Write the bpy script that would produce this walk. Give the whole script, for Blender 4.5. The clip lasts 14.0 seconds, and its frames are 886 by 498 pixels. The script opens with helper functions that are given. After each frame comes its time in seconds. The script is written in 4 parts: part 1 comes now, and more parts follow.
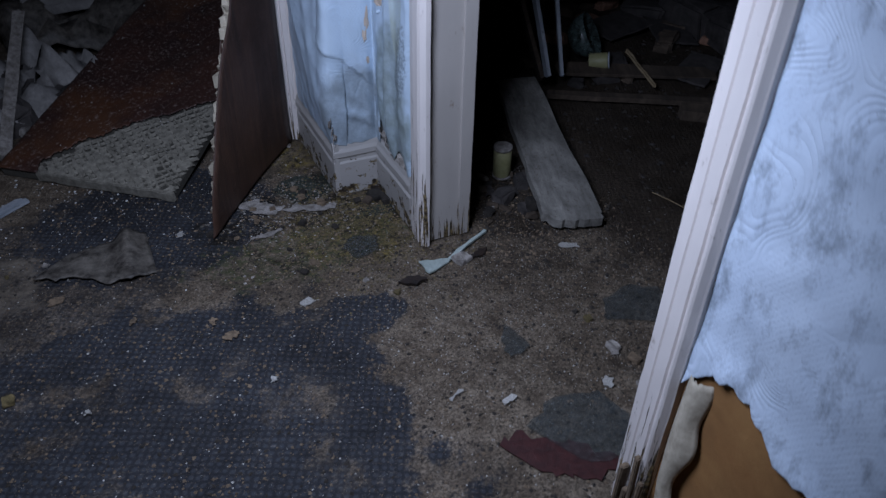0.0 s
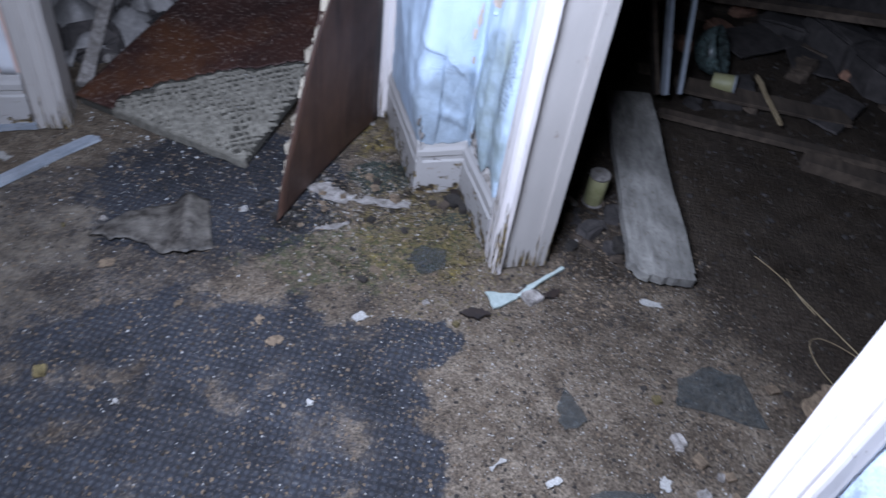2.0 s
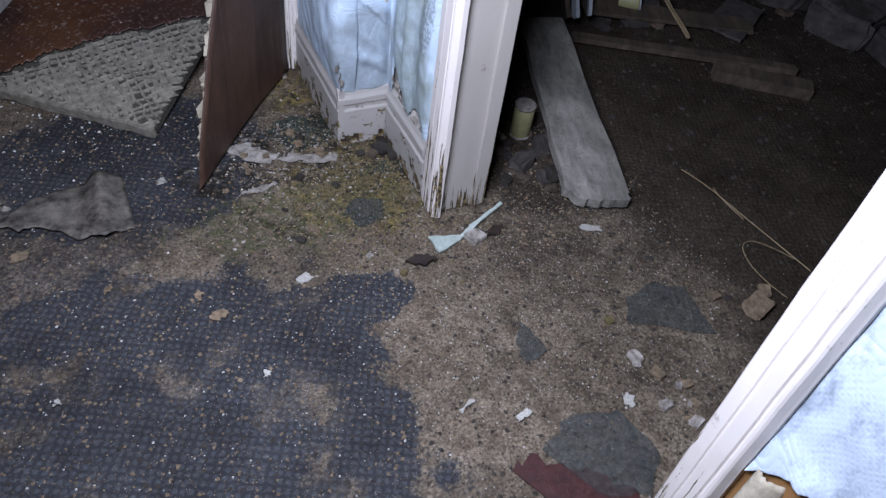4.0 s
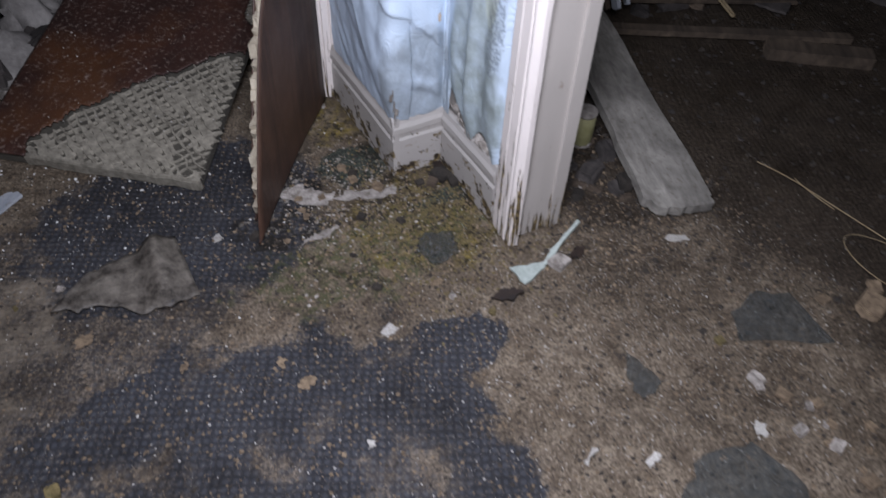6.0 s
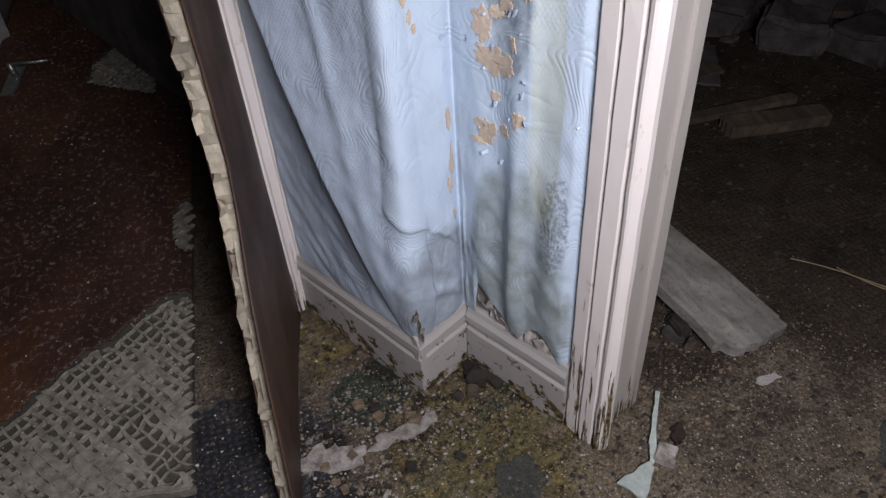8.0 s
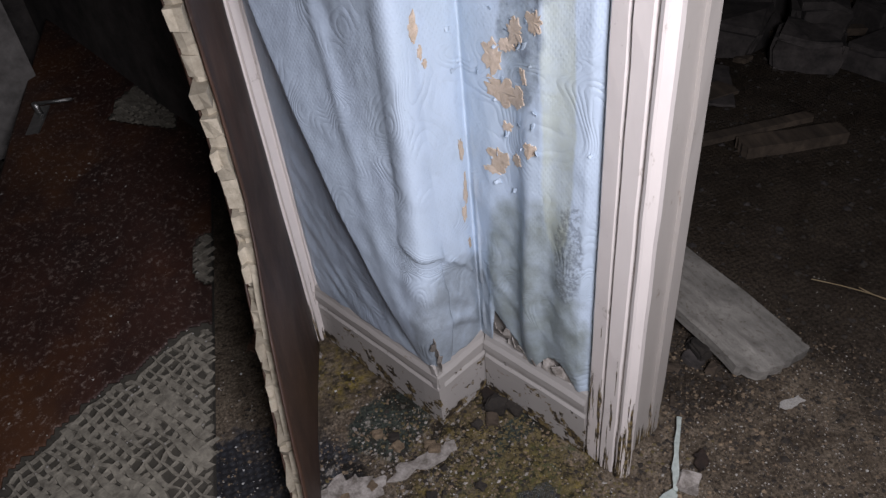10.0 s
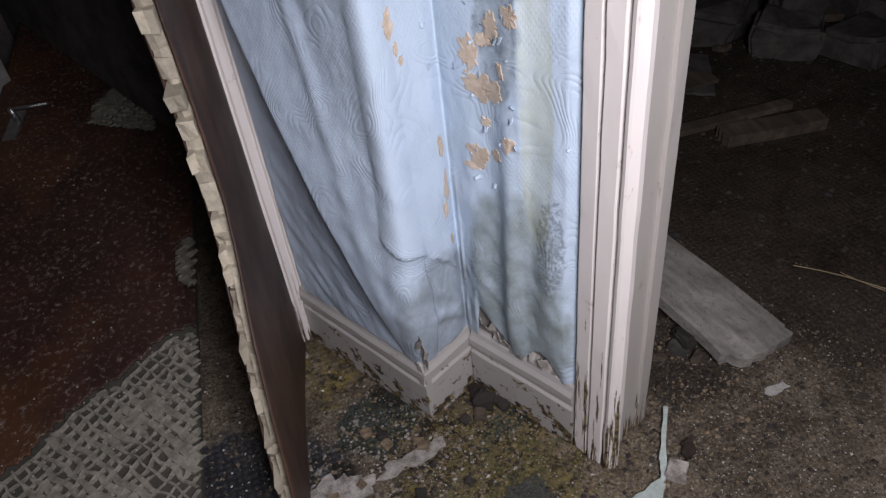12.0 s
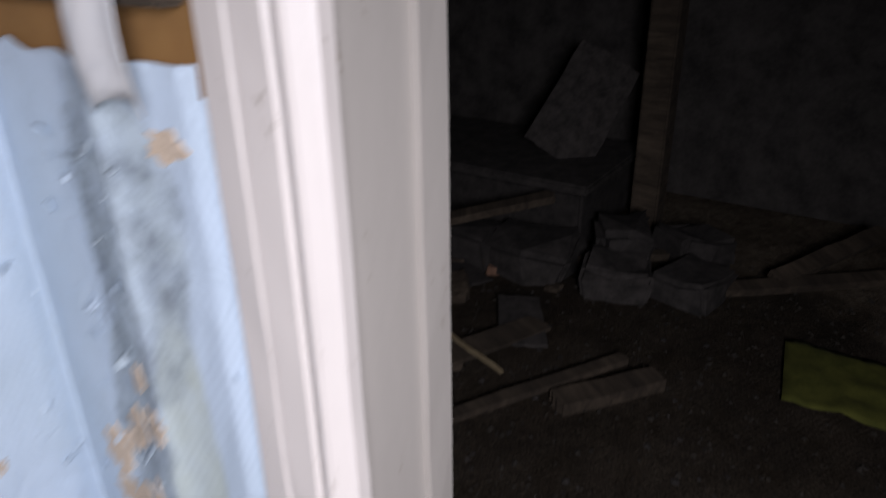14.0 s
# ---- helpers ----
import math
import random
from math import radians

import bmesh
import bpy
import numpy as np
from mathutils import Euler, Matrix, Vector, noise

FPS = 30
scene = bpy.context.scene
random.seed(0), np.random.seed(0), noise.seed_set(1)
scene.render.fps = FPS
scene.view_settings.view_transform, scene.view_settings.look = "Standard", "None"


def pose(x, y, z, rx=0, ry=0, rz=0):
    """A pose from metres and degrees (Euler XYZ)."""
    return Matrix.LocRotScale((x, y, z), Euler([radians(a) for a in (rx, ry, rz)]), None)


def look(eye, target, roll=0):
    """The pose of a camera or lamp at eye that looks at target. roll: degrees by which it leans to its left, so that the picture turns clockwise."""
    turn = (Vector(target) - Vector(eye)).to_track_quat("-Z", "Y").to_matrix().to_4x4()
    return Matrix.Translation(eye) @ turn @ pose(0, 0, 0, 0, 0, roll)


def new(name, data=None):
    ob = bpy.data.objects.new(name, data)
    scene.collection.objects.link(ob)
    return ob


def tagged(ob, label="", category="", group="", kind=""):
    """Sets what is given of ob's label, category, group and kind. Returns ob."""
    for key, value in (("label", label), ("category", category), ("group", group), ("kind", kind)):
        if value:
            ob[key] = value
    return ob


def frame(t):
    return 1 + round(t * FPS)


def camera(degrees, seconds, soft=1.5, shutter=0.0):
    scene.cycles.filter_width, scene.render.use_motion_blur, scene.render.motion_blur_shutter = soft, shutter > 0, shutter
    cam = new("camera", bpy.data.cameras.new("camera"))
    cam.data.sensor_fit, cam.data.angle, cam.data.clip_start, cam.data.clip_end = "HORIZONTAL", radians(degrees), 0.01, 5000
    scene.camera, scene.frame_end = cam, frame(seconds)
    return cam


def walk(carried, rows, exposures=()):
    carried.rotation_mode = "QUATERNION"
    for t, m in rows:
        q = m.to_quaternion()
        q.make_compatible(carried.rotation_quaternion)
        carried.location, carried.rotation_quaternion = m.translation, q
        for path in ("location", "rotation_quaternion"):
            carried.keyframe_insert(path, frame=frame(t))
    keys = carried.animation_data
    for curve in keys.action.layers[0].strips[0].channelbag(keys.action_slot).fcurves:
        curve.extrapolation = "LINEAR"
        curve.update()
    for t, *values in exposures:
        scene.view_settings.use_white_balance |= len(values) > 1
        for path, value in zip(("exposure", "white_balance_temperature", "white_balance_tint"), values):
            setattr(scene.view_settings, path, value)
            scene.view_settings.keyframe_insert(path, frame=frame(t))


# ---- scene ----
cam = camera(64.2, 14.0, soft=1.4, shutter=0.4)
METRES, EYE, TILT, LEAN, TURN = 1.87, 1.2, 0.0, 0.0, -26.0
ROWS = [
    (0.0, 0.0, 0.0, 0.0, 0.71, -36.39, -0.96),
    (0.5, -0.0255, 0.0316, 0.041, 4.28, -37.81, -5.27),
    (1.0, -0.0578, 0.0429, 0.0568, 13.73, -38.81, -3.45),
    (1.5, -0.034, 0.0845, 0.0472, 23.21, -40.5, -7.42),
    (2.0, -0.0335, 0.1381, 0.0407, 11.61, -41.91, -6.68),
    (2.5, -0.053, 0.149, 0.0352, 7.33, -42.65, -7.98),
    (3.0, -0.0598, 0.1478, 0.029, 6.24, -43.84, -8.7),
    (5.5, -0.1155, 0.1799, 0.0213, -3.19, -46.2, -1.78),
    (6.0, -0.1651, 0.2367, 0.0147, -2.41, -45.94, -1.78),
    (6.5, -0.1967, 0.3507, 0.0164, 4.2, -44.12, -4.68),
    (7.0, -0.2248, 0.4412, 0.0153, -5.26, -42.11, 0.66),
    (7.5, -0.2852, 0.4972, 0.023, -16.29, -40.83, 3.09),
    (8.0, -0.305, 0.5042, 0.0201, -19.98, -39.98, 3.26),
    (10.5, -0.2993, 0.5017, 0.0279, -19.39, -37.95, 5.3),
    (11.0, -0.2983, 0.5001, 0.0273, -19.76, -38.54, 5.11),
    (11.5, -0.2958, 0.5028, 0.0269, -20.52, -38.62, 5.58),
    (12.0, -0.2946, 0.5038, 0.0272, -21.18, -38.67, 5.74),
    (12.5, -0.2911, 0.5079, 0.0378, -21.93, -38.54, 6.08),
    (13.0, -0.2732, 0.5212, 0.0349, -22.79, -34.32, 6.54),
    (13.5, -0.214, 0.5581, 0.0325, -24.94, -30.06, 0.91),
    (14.0, -0.0987, 0.6843, 0.0357, -30.55, -24.84, 0.85),
]
walk(cam, [(t, pose(0, 0, EYE, TILT, LEAN, TURN) @ pose(METRES * x, METRES * y, METRES * z, 90 + pitch, roll, yaw)) for t, x, y, z, yaw, pitch, roll in ROWS],
     exposures=[(0.0, -1.2, 5450, 15), (0.8, -0.95, 5450, 15), (1.5, 0.05, 5450, 15), (2.0, 0.25, 5500, 15), (3.0, 0.12, 5600, 15), (5.2, 0.0, 6350, 17), (6.0, -0.05, 6450, 17), (6.5, 0.35, 6600, 17), (7.0, -0.2, 6900, 18), (8.0, -0.53, 6950, 18),
                (12.5, -0.53, 6950, 18), (13.3, -0.83, 7000, 17), (14.0, -0.8, 6850, 17)])

# ---- light: the torch that is carried through the dark house, standing midway along the walk ----
world = bpy.data.worlds.new("world")
scene.world = world
world.use_nodes = True
world.node_tree.nodes["Background"].inputs[0].default_value = (0.5, 0.6, 0.8, 1)
world.node_tree.nodes["Background"].inputs[1].default_value = 0.02
torch = bpy.data.lights.new("torch", "SPOT")
torch.energy, torch.spot_size, torch.spot_blend, torch.shadow_soft_size = 158.0, radians(140), 0.9, 0.24
torch.color = (0.9, 0.96, 1.08)
new("torch", torch).matrix_world = look((-0.04, 0.71, 1.37), (0.55, 1.4, 0.35))


# ---- materials ----
class Mat:
    """A node material under construction."""

    def __init__(self, name, rough=0.7, metal=0.0, spec=0.5):
        self.m = bpy.data.materials.new(name)
        self.m.use_nodes = True
        self.t = self.m.node_tree
        self.b = self.t.nodes["Principled BSDF"]
        self.b.inputs["Roughness"].default_value = rough
        self.b.inputs["Metallic"].default_value = metal
        self.b.inputs["Specular IOR Level"].default_value = spec
        self.co = self.t.nodes.new("ShaderNodeTexCoord").outputs["Object"]

    def link(self, a, b):
        self.t.links.new(a, b)

    def put(self, sock, v):
        if isinstance(v, (int, float)):
            sock.default_value = v
        elif isinstance(v, tuple):
            sock.default_value = (*v, 1) if len(v) == 3 and sock.type == "RGBA" else v
        else:
            self.link(v, sock)

    def mapped(self, scale=(1, 1, 1), loc=(0, 0, 0), rot=(0, 0, 0)):
        n = self.t.nodes.new("ShaderNodeMapping")
        self.link(self.co, n.inputs[0])
        n.inputs["Scale"].default_value, n.inputs["Location"].default_value, n.inputs["Rotation"].default_value = scale, loc, rot
        return n.outputs[0]

    def noise(self, scale, detail=4, rough=0.6, co=None, distort=0.0):
        n = self.t.nodes.new("ShaderNodeTexNoise")
        self.link(co or self.co, n.inputs["Vector"])
        n.inputs["Scale"].default_value, n.inputs["Detail"].default_value = scale, detail
        n.inputs["Roughness"].default_value, n.inputs["Distortion"].default_value = rough, distort
        return n.outputs["Fac"]

    def voronoi(self, scale, feature="F1", co=None, out="Distance"):
        n = self.t.nodes.new("ShaderNodeTexVoronoi")
        n.feature = feature
        self.link(co or self.co, n.inputs["Vector"])
        n.inputs["Scale"].default_value = scale
        return n.outputs[out]

    def wave(self, scale, co=None, distort=0.0, axis="X"):
        n = self.t.nodes.new("ShaderNodeTexWave")
        n.bands_direction = axis
        self.link(co or self.co, n.inputs["Vector"])
        n.inputs["Scale"].default_value, n.inputs["Distortion"].default_value = scale, distort
        return n.outputs["Fac"]

    def ramp(self, fac, *stops):
        n = self.t.nodes.new("ShaderNodeValToRGB")
        self.link(fac, n.inputs[0])
        e = n.color_ramp.elements
        while len(e) < len(stops):
            e.new(0.5)
        for k, (p, c) in zip(e, stops):
            k.position, k.color = p, (c, c, c, 1) if isinstance(c, (int, float)) else (*c, 1)
        return n.outputs[0]

    def mix(self, fac, a, b, how="MIX"):
        n = self.t.nodes.new("ShaderNodeMix")
        n.data_type, n.blend_type = "RGBA", how
        self.put(n.inputs[0], fac), self.put(n.inputs[6], a), self.put(n.inputs[7], b)
        return n.outputs[2]

    def math(self, op, a, b=0.0):
        n = self.t.nodes.new("ShaderNodeMath")
        n.operation = op
        self.put(n.inputs[0], a), self.put(n.inputs[1], b)
        return n.outputs[0]

    def near(self, centre, size, wobble=0.5, scale=6.0):
        """1 inside a ragged ellipsoid round centre, 0 outside."""
        m = self.mapped(tuple(1 / v for v in size), tuple(-c / v for c, v in zip(centre, size)))
        n = self.t.nodes.new("ShaderNodeVectorMath")
        n.operation = "LENGTH"
        self.link(m, n.inputs[0])
        d = self.math("ADD", n.outputs["Value"], self.math("MULTIPLY", self.math("SUBTRACT", self.noise(scale, 5), 0.5), wobble * 2))
        return self.ramp(d, (0.85, 1.0), (1.1, 0.0))

    def height(self, axis=2):
        n = self.t.nodes.new("ShaderNodeSeparateXYZ")
        self.link(self.co, n.inputs[0])
        return n.outputs[axis]

    def random(self):
        return self.t.nodes.new("ShaderNodeObjectInfo").outputs["Random"]

    def done(self, colour, bump=None, strength=0.3, dist=0.004, rough=None):
        self.put(self.b.inputs["Base Color"], colour)
        if rough is not None:
            self.put(self.b.inputs["Roughness"], rough)
        if bump is not None:
            n = self.t.nodes.new("ShaderNodeBump")
            n.inputs["Strength"].default_value, n.inputs["Distance"].default_value = strength, dist
            self.link(bump, n.inputs["Height"])
            self.link(n.outputs[0], self.b.inputs["Normal"])
        return self.m


def floor_material():
    m = Mat("silted_carpet", 0.8, spec=0.2)
    grit = m.noise(160, 6, 0.75)
    lump = m.noise(22, 6, 0.7)
    clot = m.noise(48, 5, 0.75)
    big = m.noise(3.5, 5, 0.65)
    silt = m.mix(m.ramp(grit, (0.35, 0.0), (0.65, 1.0)), (0.026, 0.019, 0.012), (0.31, 0.25, 0.185))
    silt = m.mix(m.ramp(lump, (0.42, 0.0), (0.62, 0.6)), silt, (0.055, 0.038, 0.025))
    silt = m.mix(m.ramp(clot, (0.58, 0.0), (0.68, 0.85)), silt, (0.02, 0.016, 0.013))
    silt = m.mix(m.ramp(clot, (0.3, 0.55), (0.42, 0.0)), silt, (0.3, 0.24, 0.165))
    weave = m.math("MULTIPLY", m.wave(19, m.mapped(rot=(0, 0, 0.45)), 2.5), m.wave(19, m.mapped(rot=(0, 0, 2.02)), 2.5))
    pile = m.mix(m.ramp(weave, (0.1, 0.0), (0.6, 1.0)), (0.024, 0.026, 0.032), (0.048, 0.053, 0.064))
    pile = m.mix(m.ramp(grit, (0.56, 0.0), (0.7, 0.75)), pile, (0.19, 0.17, 0.15))
    blue = m.near((-0.17, 0.98, 0), (0.66, 0.64, 3), 0.5, 5)
    blue = m.math("MAXIMUM", blue, m.near((-0.02, 1.95, 0), (0.42, 0.36, 3), 0.3, 6))
    blue = m.math("MAXIMUM", blue, m.near((0.38, 1.3, 0), (0.14, 0.1, 3), 0.9, 9))
    blue = m.math("MULTIPLY", blue, m.ramp(big, (0.34, 0.55), (0.46, 1.0)))
    blue = m.math("MAXIMUM", blue, m.math("MULTIPLY", m.near((-0.4, 1.75, 0), (0.6, 0.34, 3), 0.5, 6), 0.75))
    sifted = m.math("ADD", m.math("MULTIPLY", blue, 0.78), m.math("ADD", m.math("MULTIPLY", clot, -0.9), m.math("MULTIPLY", grit, -0.5)))
    blue = m.math("MULTIPLY", blue, m.ramp(m.math("ADD", sifted, 1.0), (0.74, 0.2), (0.96, 0.95)))
    col = m.mix(blue, silt, pile)
    pale = m.near((-0.9, 1.75, 0), (0.6, 0.35, 3), 0.6, 7)
    col = m.mix(m.math("MULTIPLY", pale, m.ramp(lump, (0.38, 0.0), (0.6, 0.75))), col, (0.26, 0.22, 0.17))
    moss = m.math("MAXIMUM", m.near((0.58, 1.69, 0), (0.26, 0.2, 3), 0.7, 9), m.near((0.46, 2.18, 0), (0.1, 0.13, 3), 0.5, 9))
    mossy = m.mix(m.ramp(m.noise(45, 5, 0.7), (0.42, 0.0), (0.6, 1.0)), (0.02, 0.017, 0.008), (0.24, 0.18, 0.05))
    col = m.mix(m.math("MULTIPLY", moss, m.ramp(m.noise(13, 5, 0.7), (0.4, 0.0), (0.58, 0.95))), col, mossy)
    green = m.math("MAXIMUM", m.near((0.46, 1.95, 0), (0.11, 0.09, 3), 0.5, 14), m.near((0.63, 1.73, 0), (0.1, 0.03, 3), 0.6, 18))
    col = m.mix(m.math("MULTIPLY", green, 0.9), col, m.mix(m.ramp(grit, (0.4, 0.0), (0.62, 1.0)), (0.012, 0.02, 0.018), (0.055, 0.075, 0.062)))
    foot = m.math("MULTIPLY", m.near((0.48, 1.8, 0), (0.4, 0.32, 3), 0.5, 6), m.ramp(m.noise(15, 6, 0.75, distort=0.8), (0.5, 0.0), (0.57, 0.85)))
    col = m.mix(foot, col, (0.016, 0.013, 0.009))
    lime = m.math("MULTIPLY", m.near((0.36, 1.86, 0), (0.26, 0.16, 3), 0.6, 8), m.ramp(m.noise(34, 6, 0.8), (0.56, 0.0), (0.63, 0.8)))
    col = m.mix(lime, col, (0.36, 0.33, 0.28))
    olive = m.near((0.34, 1.62, 0), (0.3, 0.13, 3), 0.9, 10)
    col = m.mix(m.math("MULTIPLY", olive, m.ramp(clot, (0.44, 0.0), (0.6, 0.7))), col, (0.075, 0.085, 0.035))
    # rot: floor past the doorway, the room's darkness painted into its colour
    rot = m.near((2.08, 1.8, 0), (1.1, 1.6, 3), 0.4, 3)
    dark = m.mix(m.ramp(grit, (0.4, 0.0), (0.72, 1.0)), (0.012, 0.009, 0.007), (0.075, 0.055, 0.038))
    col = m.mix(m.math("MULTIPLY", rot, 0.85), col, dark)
    # rotten: patch behind the door lining, mixed towards the same dark colour
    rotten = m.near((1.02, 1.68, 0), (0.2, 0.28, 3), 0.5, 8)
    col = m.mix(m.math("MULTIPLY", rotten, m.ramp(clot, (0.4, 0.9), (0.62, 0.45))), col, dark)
    stain = m.noise(2.6, 6, 0.7)
    col = m.mix(m.ramp(stain, (0.4, 0.6), (0.56, 0.0)), col, m.mix(1.0, col, (0.42, 0.4, 0.38), "MULTIPLY"))
    damp = m.noise(7.5, 6, 0.75, distort=0.6)
    col = m.mix(m.ramp(damp, (0.52, 0.0), (0.64, 0.45)), col, m.mix(1.0, col, (0.36, 0.34, 0.33), "MULTIPLY"))
    wet = m.ramp(m.noise(7, 5), (0.35, 0.5), (0.6, 0.9))
    h = m.math("ADD", m.math("MULTIPLY", grit, 0.7), m.math("ADD", m.math("ADD", lump, clot), m.math("MULTIPLY", weave, 0.35)))
    return m.done(col, h, 0.65, 0.006, wet)


def paint_material(name, base, dirt=(0.16, 0.11, 0.06), rot_height=0.2, amount=0.5, rough=0.45, axis=2):
    """Old gloss paint: yellowed, scuffed, flaked to rotten wood near the floor."""
    m = Mat(name, rough)
    n = m.noise(5, 6, 0.7, m.mapped((1, 1, 0.25)))
    col = m.mix(m.ramp(n, (0.3, 0.0), (0.7, 1.0)), tuple(c * 0.86 for c in base), base)
    spots = m.noise(38, 6, 0.75, m.mapped((1, 1, 0.55)))
    col = m.mix(m.ramp(spots, (0.62, 0.0), (0.72, amount)), col, dirt)
    streak = m.noise(75, 5, 0.7, m.mapped((1.2, 1.2, 0.06) if axis == 2 else (0.5, 1, 0.4)))
    low = m.math("SUBTRACT", 1.0, m.math("DIVIDE", m.height(axis), rot_height))
    grain = m.ramp(streak, (0.36, 0.0), (0.64, 1.0))
    flaked = m.ramp(m.math("ADD", m.math("MULTIPLY", low, 0.35), m.math("MULTIPLY", grain, 0.6)), (0.6, 0.0), (0.64, 1.0))
    wood = m.mix(m.ramp(m.noise(90, 5), (0.42, 0.0), (0.62, 1.0)), (0.02, 0.012, 0.006), (0.2, 0.145, 0.06))
    col = m.mix(flaked, col, wood)
    b = m.math("SUBTRACT", m.math("MULTIPLY", spots, 0.4), flaked)
    return m.done(col, b, 0.5, 0.003, m.math("ADD", rough, m.math("MULTIPLY", flaked, 0.4)))


def paper_material(name, base, worn, mould=0.5, blots=(), bare=(), grime_and_shade=()):
    m = Mat(name, 0.5, spec=0.4)
    run = m.math("SUBTRACT", m.height(0), m.height(1))
    flat = m.t.nodes.new("ShaderNodeCombineXYZ")
    m.link(run, flat.inputs[0]), m.link(m.height(2), flat.inputs[2])
    curl_lines = m.noise(5.5, 1, 0.4, flat.outputs[0], 0.8)
    swirl = m.math("ABSOLUTE", m.math("SINE", m.math("MULTIPLY", curl_lines, 105.0)))
    fine = m.voronoi(190)
    stain = m.noise(4, 6, 0.68, m.mapped((1, 1, 0.6)))
    col = m.mix(m.ramp(stain, (0.36, 0.0), (0.66, 1.0)), base, worn)
    dust = m.noise(16, 7, 0.78, m.mapped((1.3, 1.3, 0.7)))
    col = m.mix(m.ramp(dust, (0.58 - 0.12 * mould, 0.0), (0.76 - 0.06 * mould, mould)), col, (0.13, 0.15, 0.18))
    col = m.mix(m.ramp(m.noise(60, 5, 0.7), (0.66, 0.0), (0.74, mould)), col, (0.07, 0.07, 0.08))
    for c, s, tint, much in grime_and_shade:
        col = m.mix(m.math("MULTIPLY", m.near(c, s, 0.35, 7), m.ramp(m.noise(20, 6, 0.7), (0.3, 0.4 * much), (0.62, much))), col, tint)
    for c, s in blots:
        black = m.math("MULTIPLY", m.near(c, s, 0.5, 22), m.ramp(m.noise(120, 4, 0.7), (0.42, 0.05), (0.56, 1.0)))
        col = m.mix(m.math("MULTIPLY", black, 0.5), col, (0.05, 0.055, 0.065))
    for c, s in bare:
        worn_off = m.math("MULTIPLY", m.near(c, s, 0.35, 12), m.ramp(m.noise(30, 6, 0.75), (0.3, 0.35), (0.6, 1.0)))
        col = m.mix(m.math("MULTIPLY", worn_off, 0.8), col, m.mix(m.ramp(m.noise(24, 6, 0.75), (0.38, 0.0), (0.62, 1.0)), (0.12, 0.14, 0.16), (0.4, 0.47, 0.5)))
    motif = m.ramp(m.noise(6, 2), (0.47, 0.0), (0.58, 1.0))
    rise = m.math("MULTIPLY", m.height(2), 0.75)
    hatch = m.math("MAXIMUM", *(m.math("ABSOLUTE", m.math("SINE", m.math("MULTIPLY", m.math(way, run, rise), 330.0))) for way in ("ADD", "SUBTRACT")))
    relief = m.mix(motif, m.math("MULTIPLY", hatch, 0.45), swirl)
    b = m.math("ADD", m.math("MULTIPLY", relief, 0.6), m.math("ADD", m.math("MULTIPLY", fine, 0.2), m.math("MULTIPLY", m.noise(11, 8, 0.65), 0.7)))
    # hollows of the relief are shaded in the colour as well as by bump
    col = m.mix(m.ramp(relief, (0.0, 0.1), (0.3, 0.0)), col, (0.2, 0.24, 0.3))
    return m.done(col, b, 0.4, 0.003)


def wood_material(name, dark, light, rough=0.7, grain=(30, 2, 30), flecks=0.0, fleck=(0.4, 0.36, 0.3), damp=None):
    m = Mat(name, rough)
    g = m.noise(1.0, 6, 0.7, m.mapped(grain), 0.4)
    col = m.mix(m.ramp(g, (0.32, 0.0), (0.68, 1.0)), dark, light)
    big = m.noise(3.2, 5, 0.65)
    col = m.mix(m.ramp(big, (0.35, 0.0), (0.7, 0.7)), col, tuple(c * 0.35 for c in dark))
    if damp:
        col = m.mix(m.ramp(m.noise(2.1, 4), (0.5, 0.0), (0.62, 0.8)), col, damp)
    spots = m.noise(75, 6, 0.78)
    if flecks:
        col = m.mix(m.ramp(spots, (0.66 - 0.1 * flecks, 0.0), (0.7, min(1.0, flecks))), col, fleck)
    return m.done(col, m.math("ADD", g, spots), 0.5, 0.002, m.ramp(big, (0.3, rough), (0.7, min(1.0, rough + 0.25))))


def rubble_material(name, a, b, scale=30, rough=0.9):
    m = Mat(name, rough)
    n = m.noise(scale, 6, 0.75)
    col = m.mix(m.ramp(n, (0.35, 0.0), (0.65, 1.0)), a, b)
    col = m.mix(m.math("MULTIPLY", m.random(), 0.45), col, tuple(c * 0.5 for c in a))
    return m.done(col, n, 0.6, 0.004)


def glass_material():
    m = Mat("dirty_glass", 0.12)
    m.b.inputs["Transmission Weight"].default_value = 0.75
    m.b.inputs["IOR"].default_value = 1.5
    return m.done(m.mix(m.ramp(m.noise(40, 5), (0.4, 0.0), (0.62, 1.0)), (0.3, 0.4, 0.38), (0.09, 0.11, 0.1)), rough=m.ramp(m.noise(30, 4), (0.4, 0.08), (0.6, 0.6)))


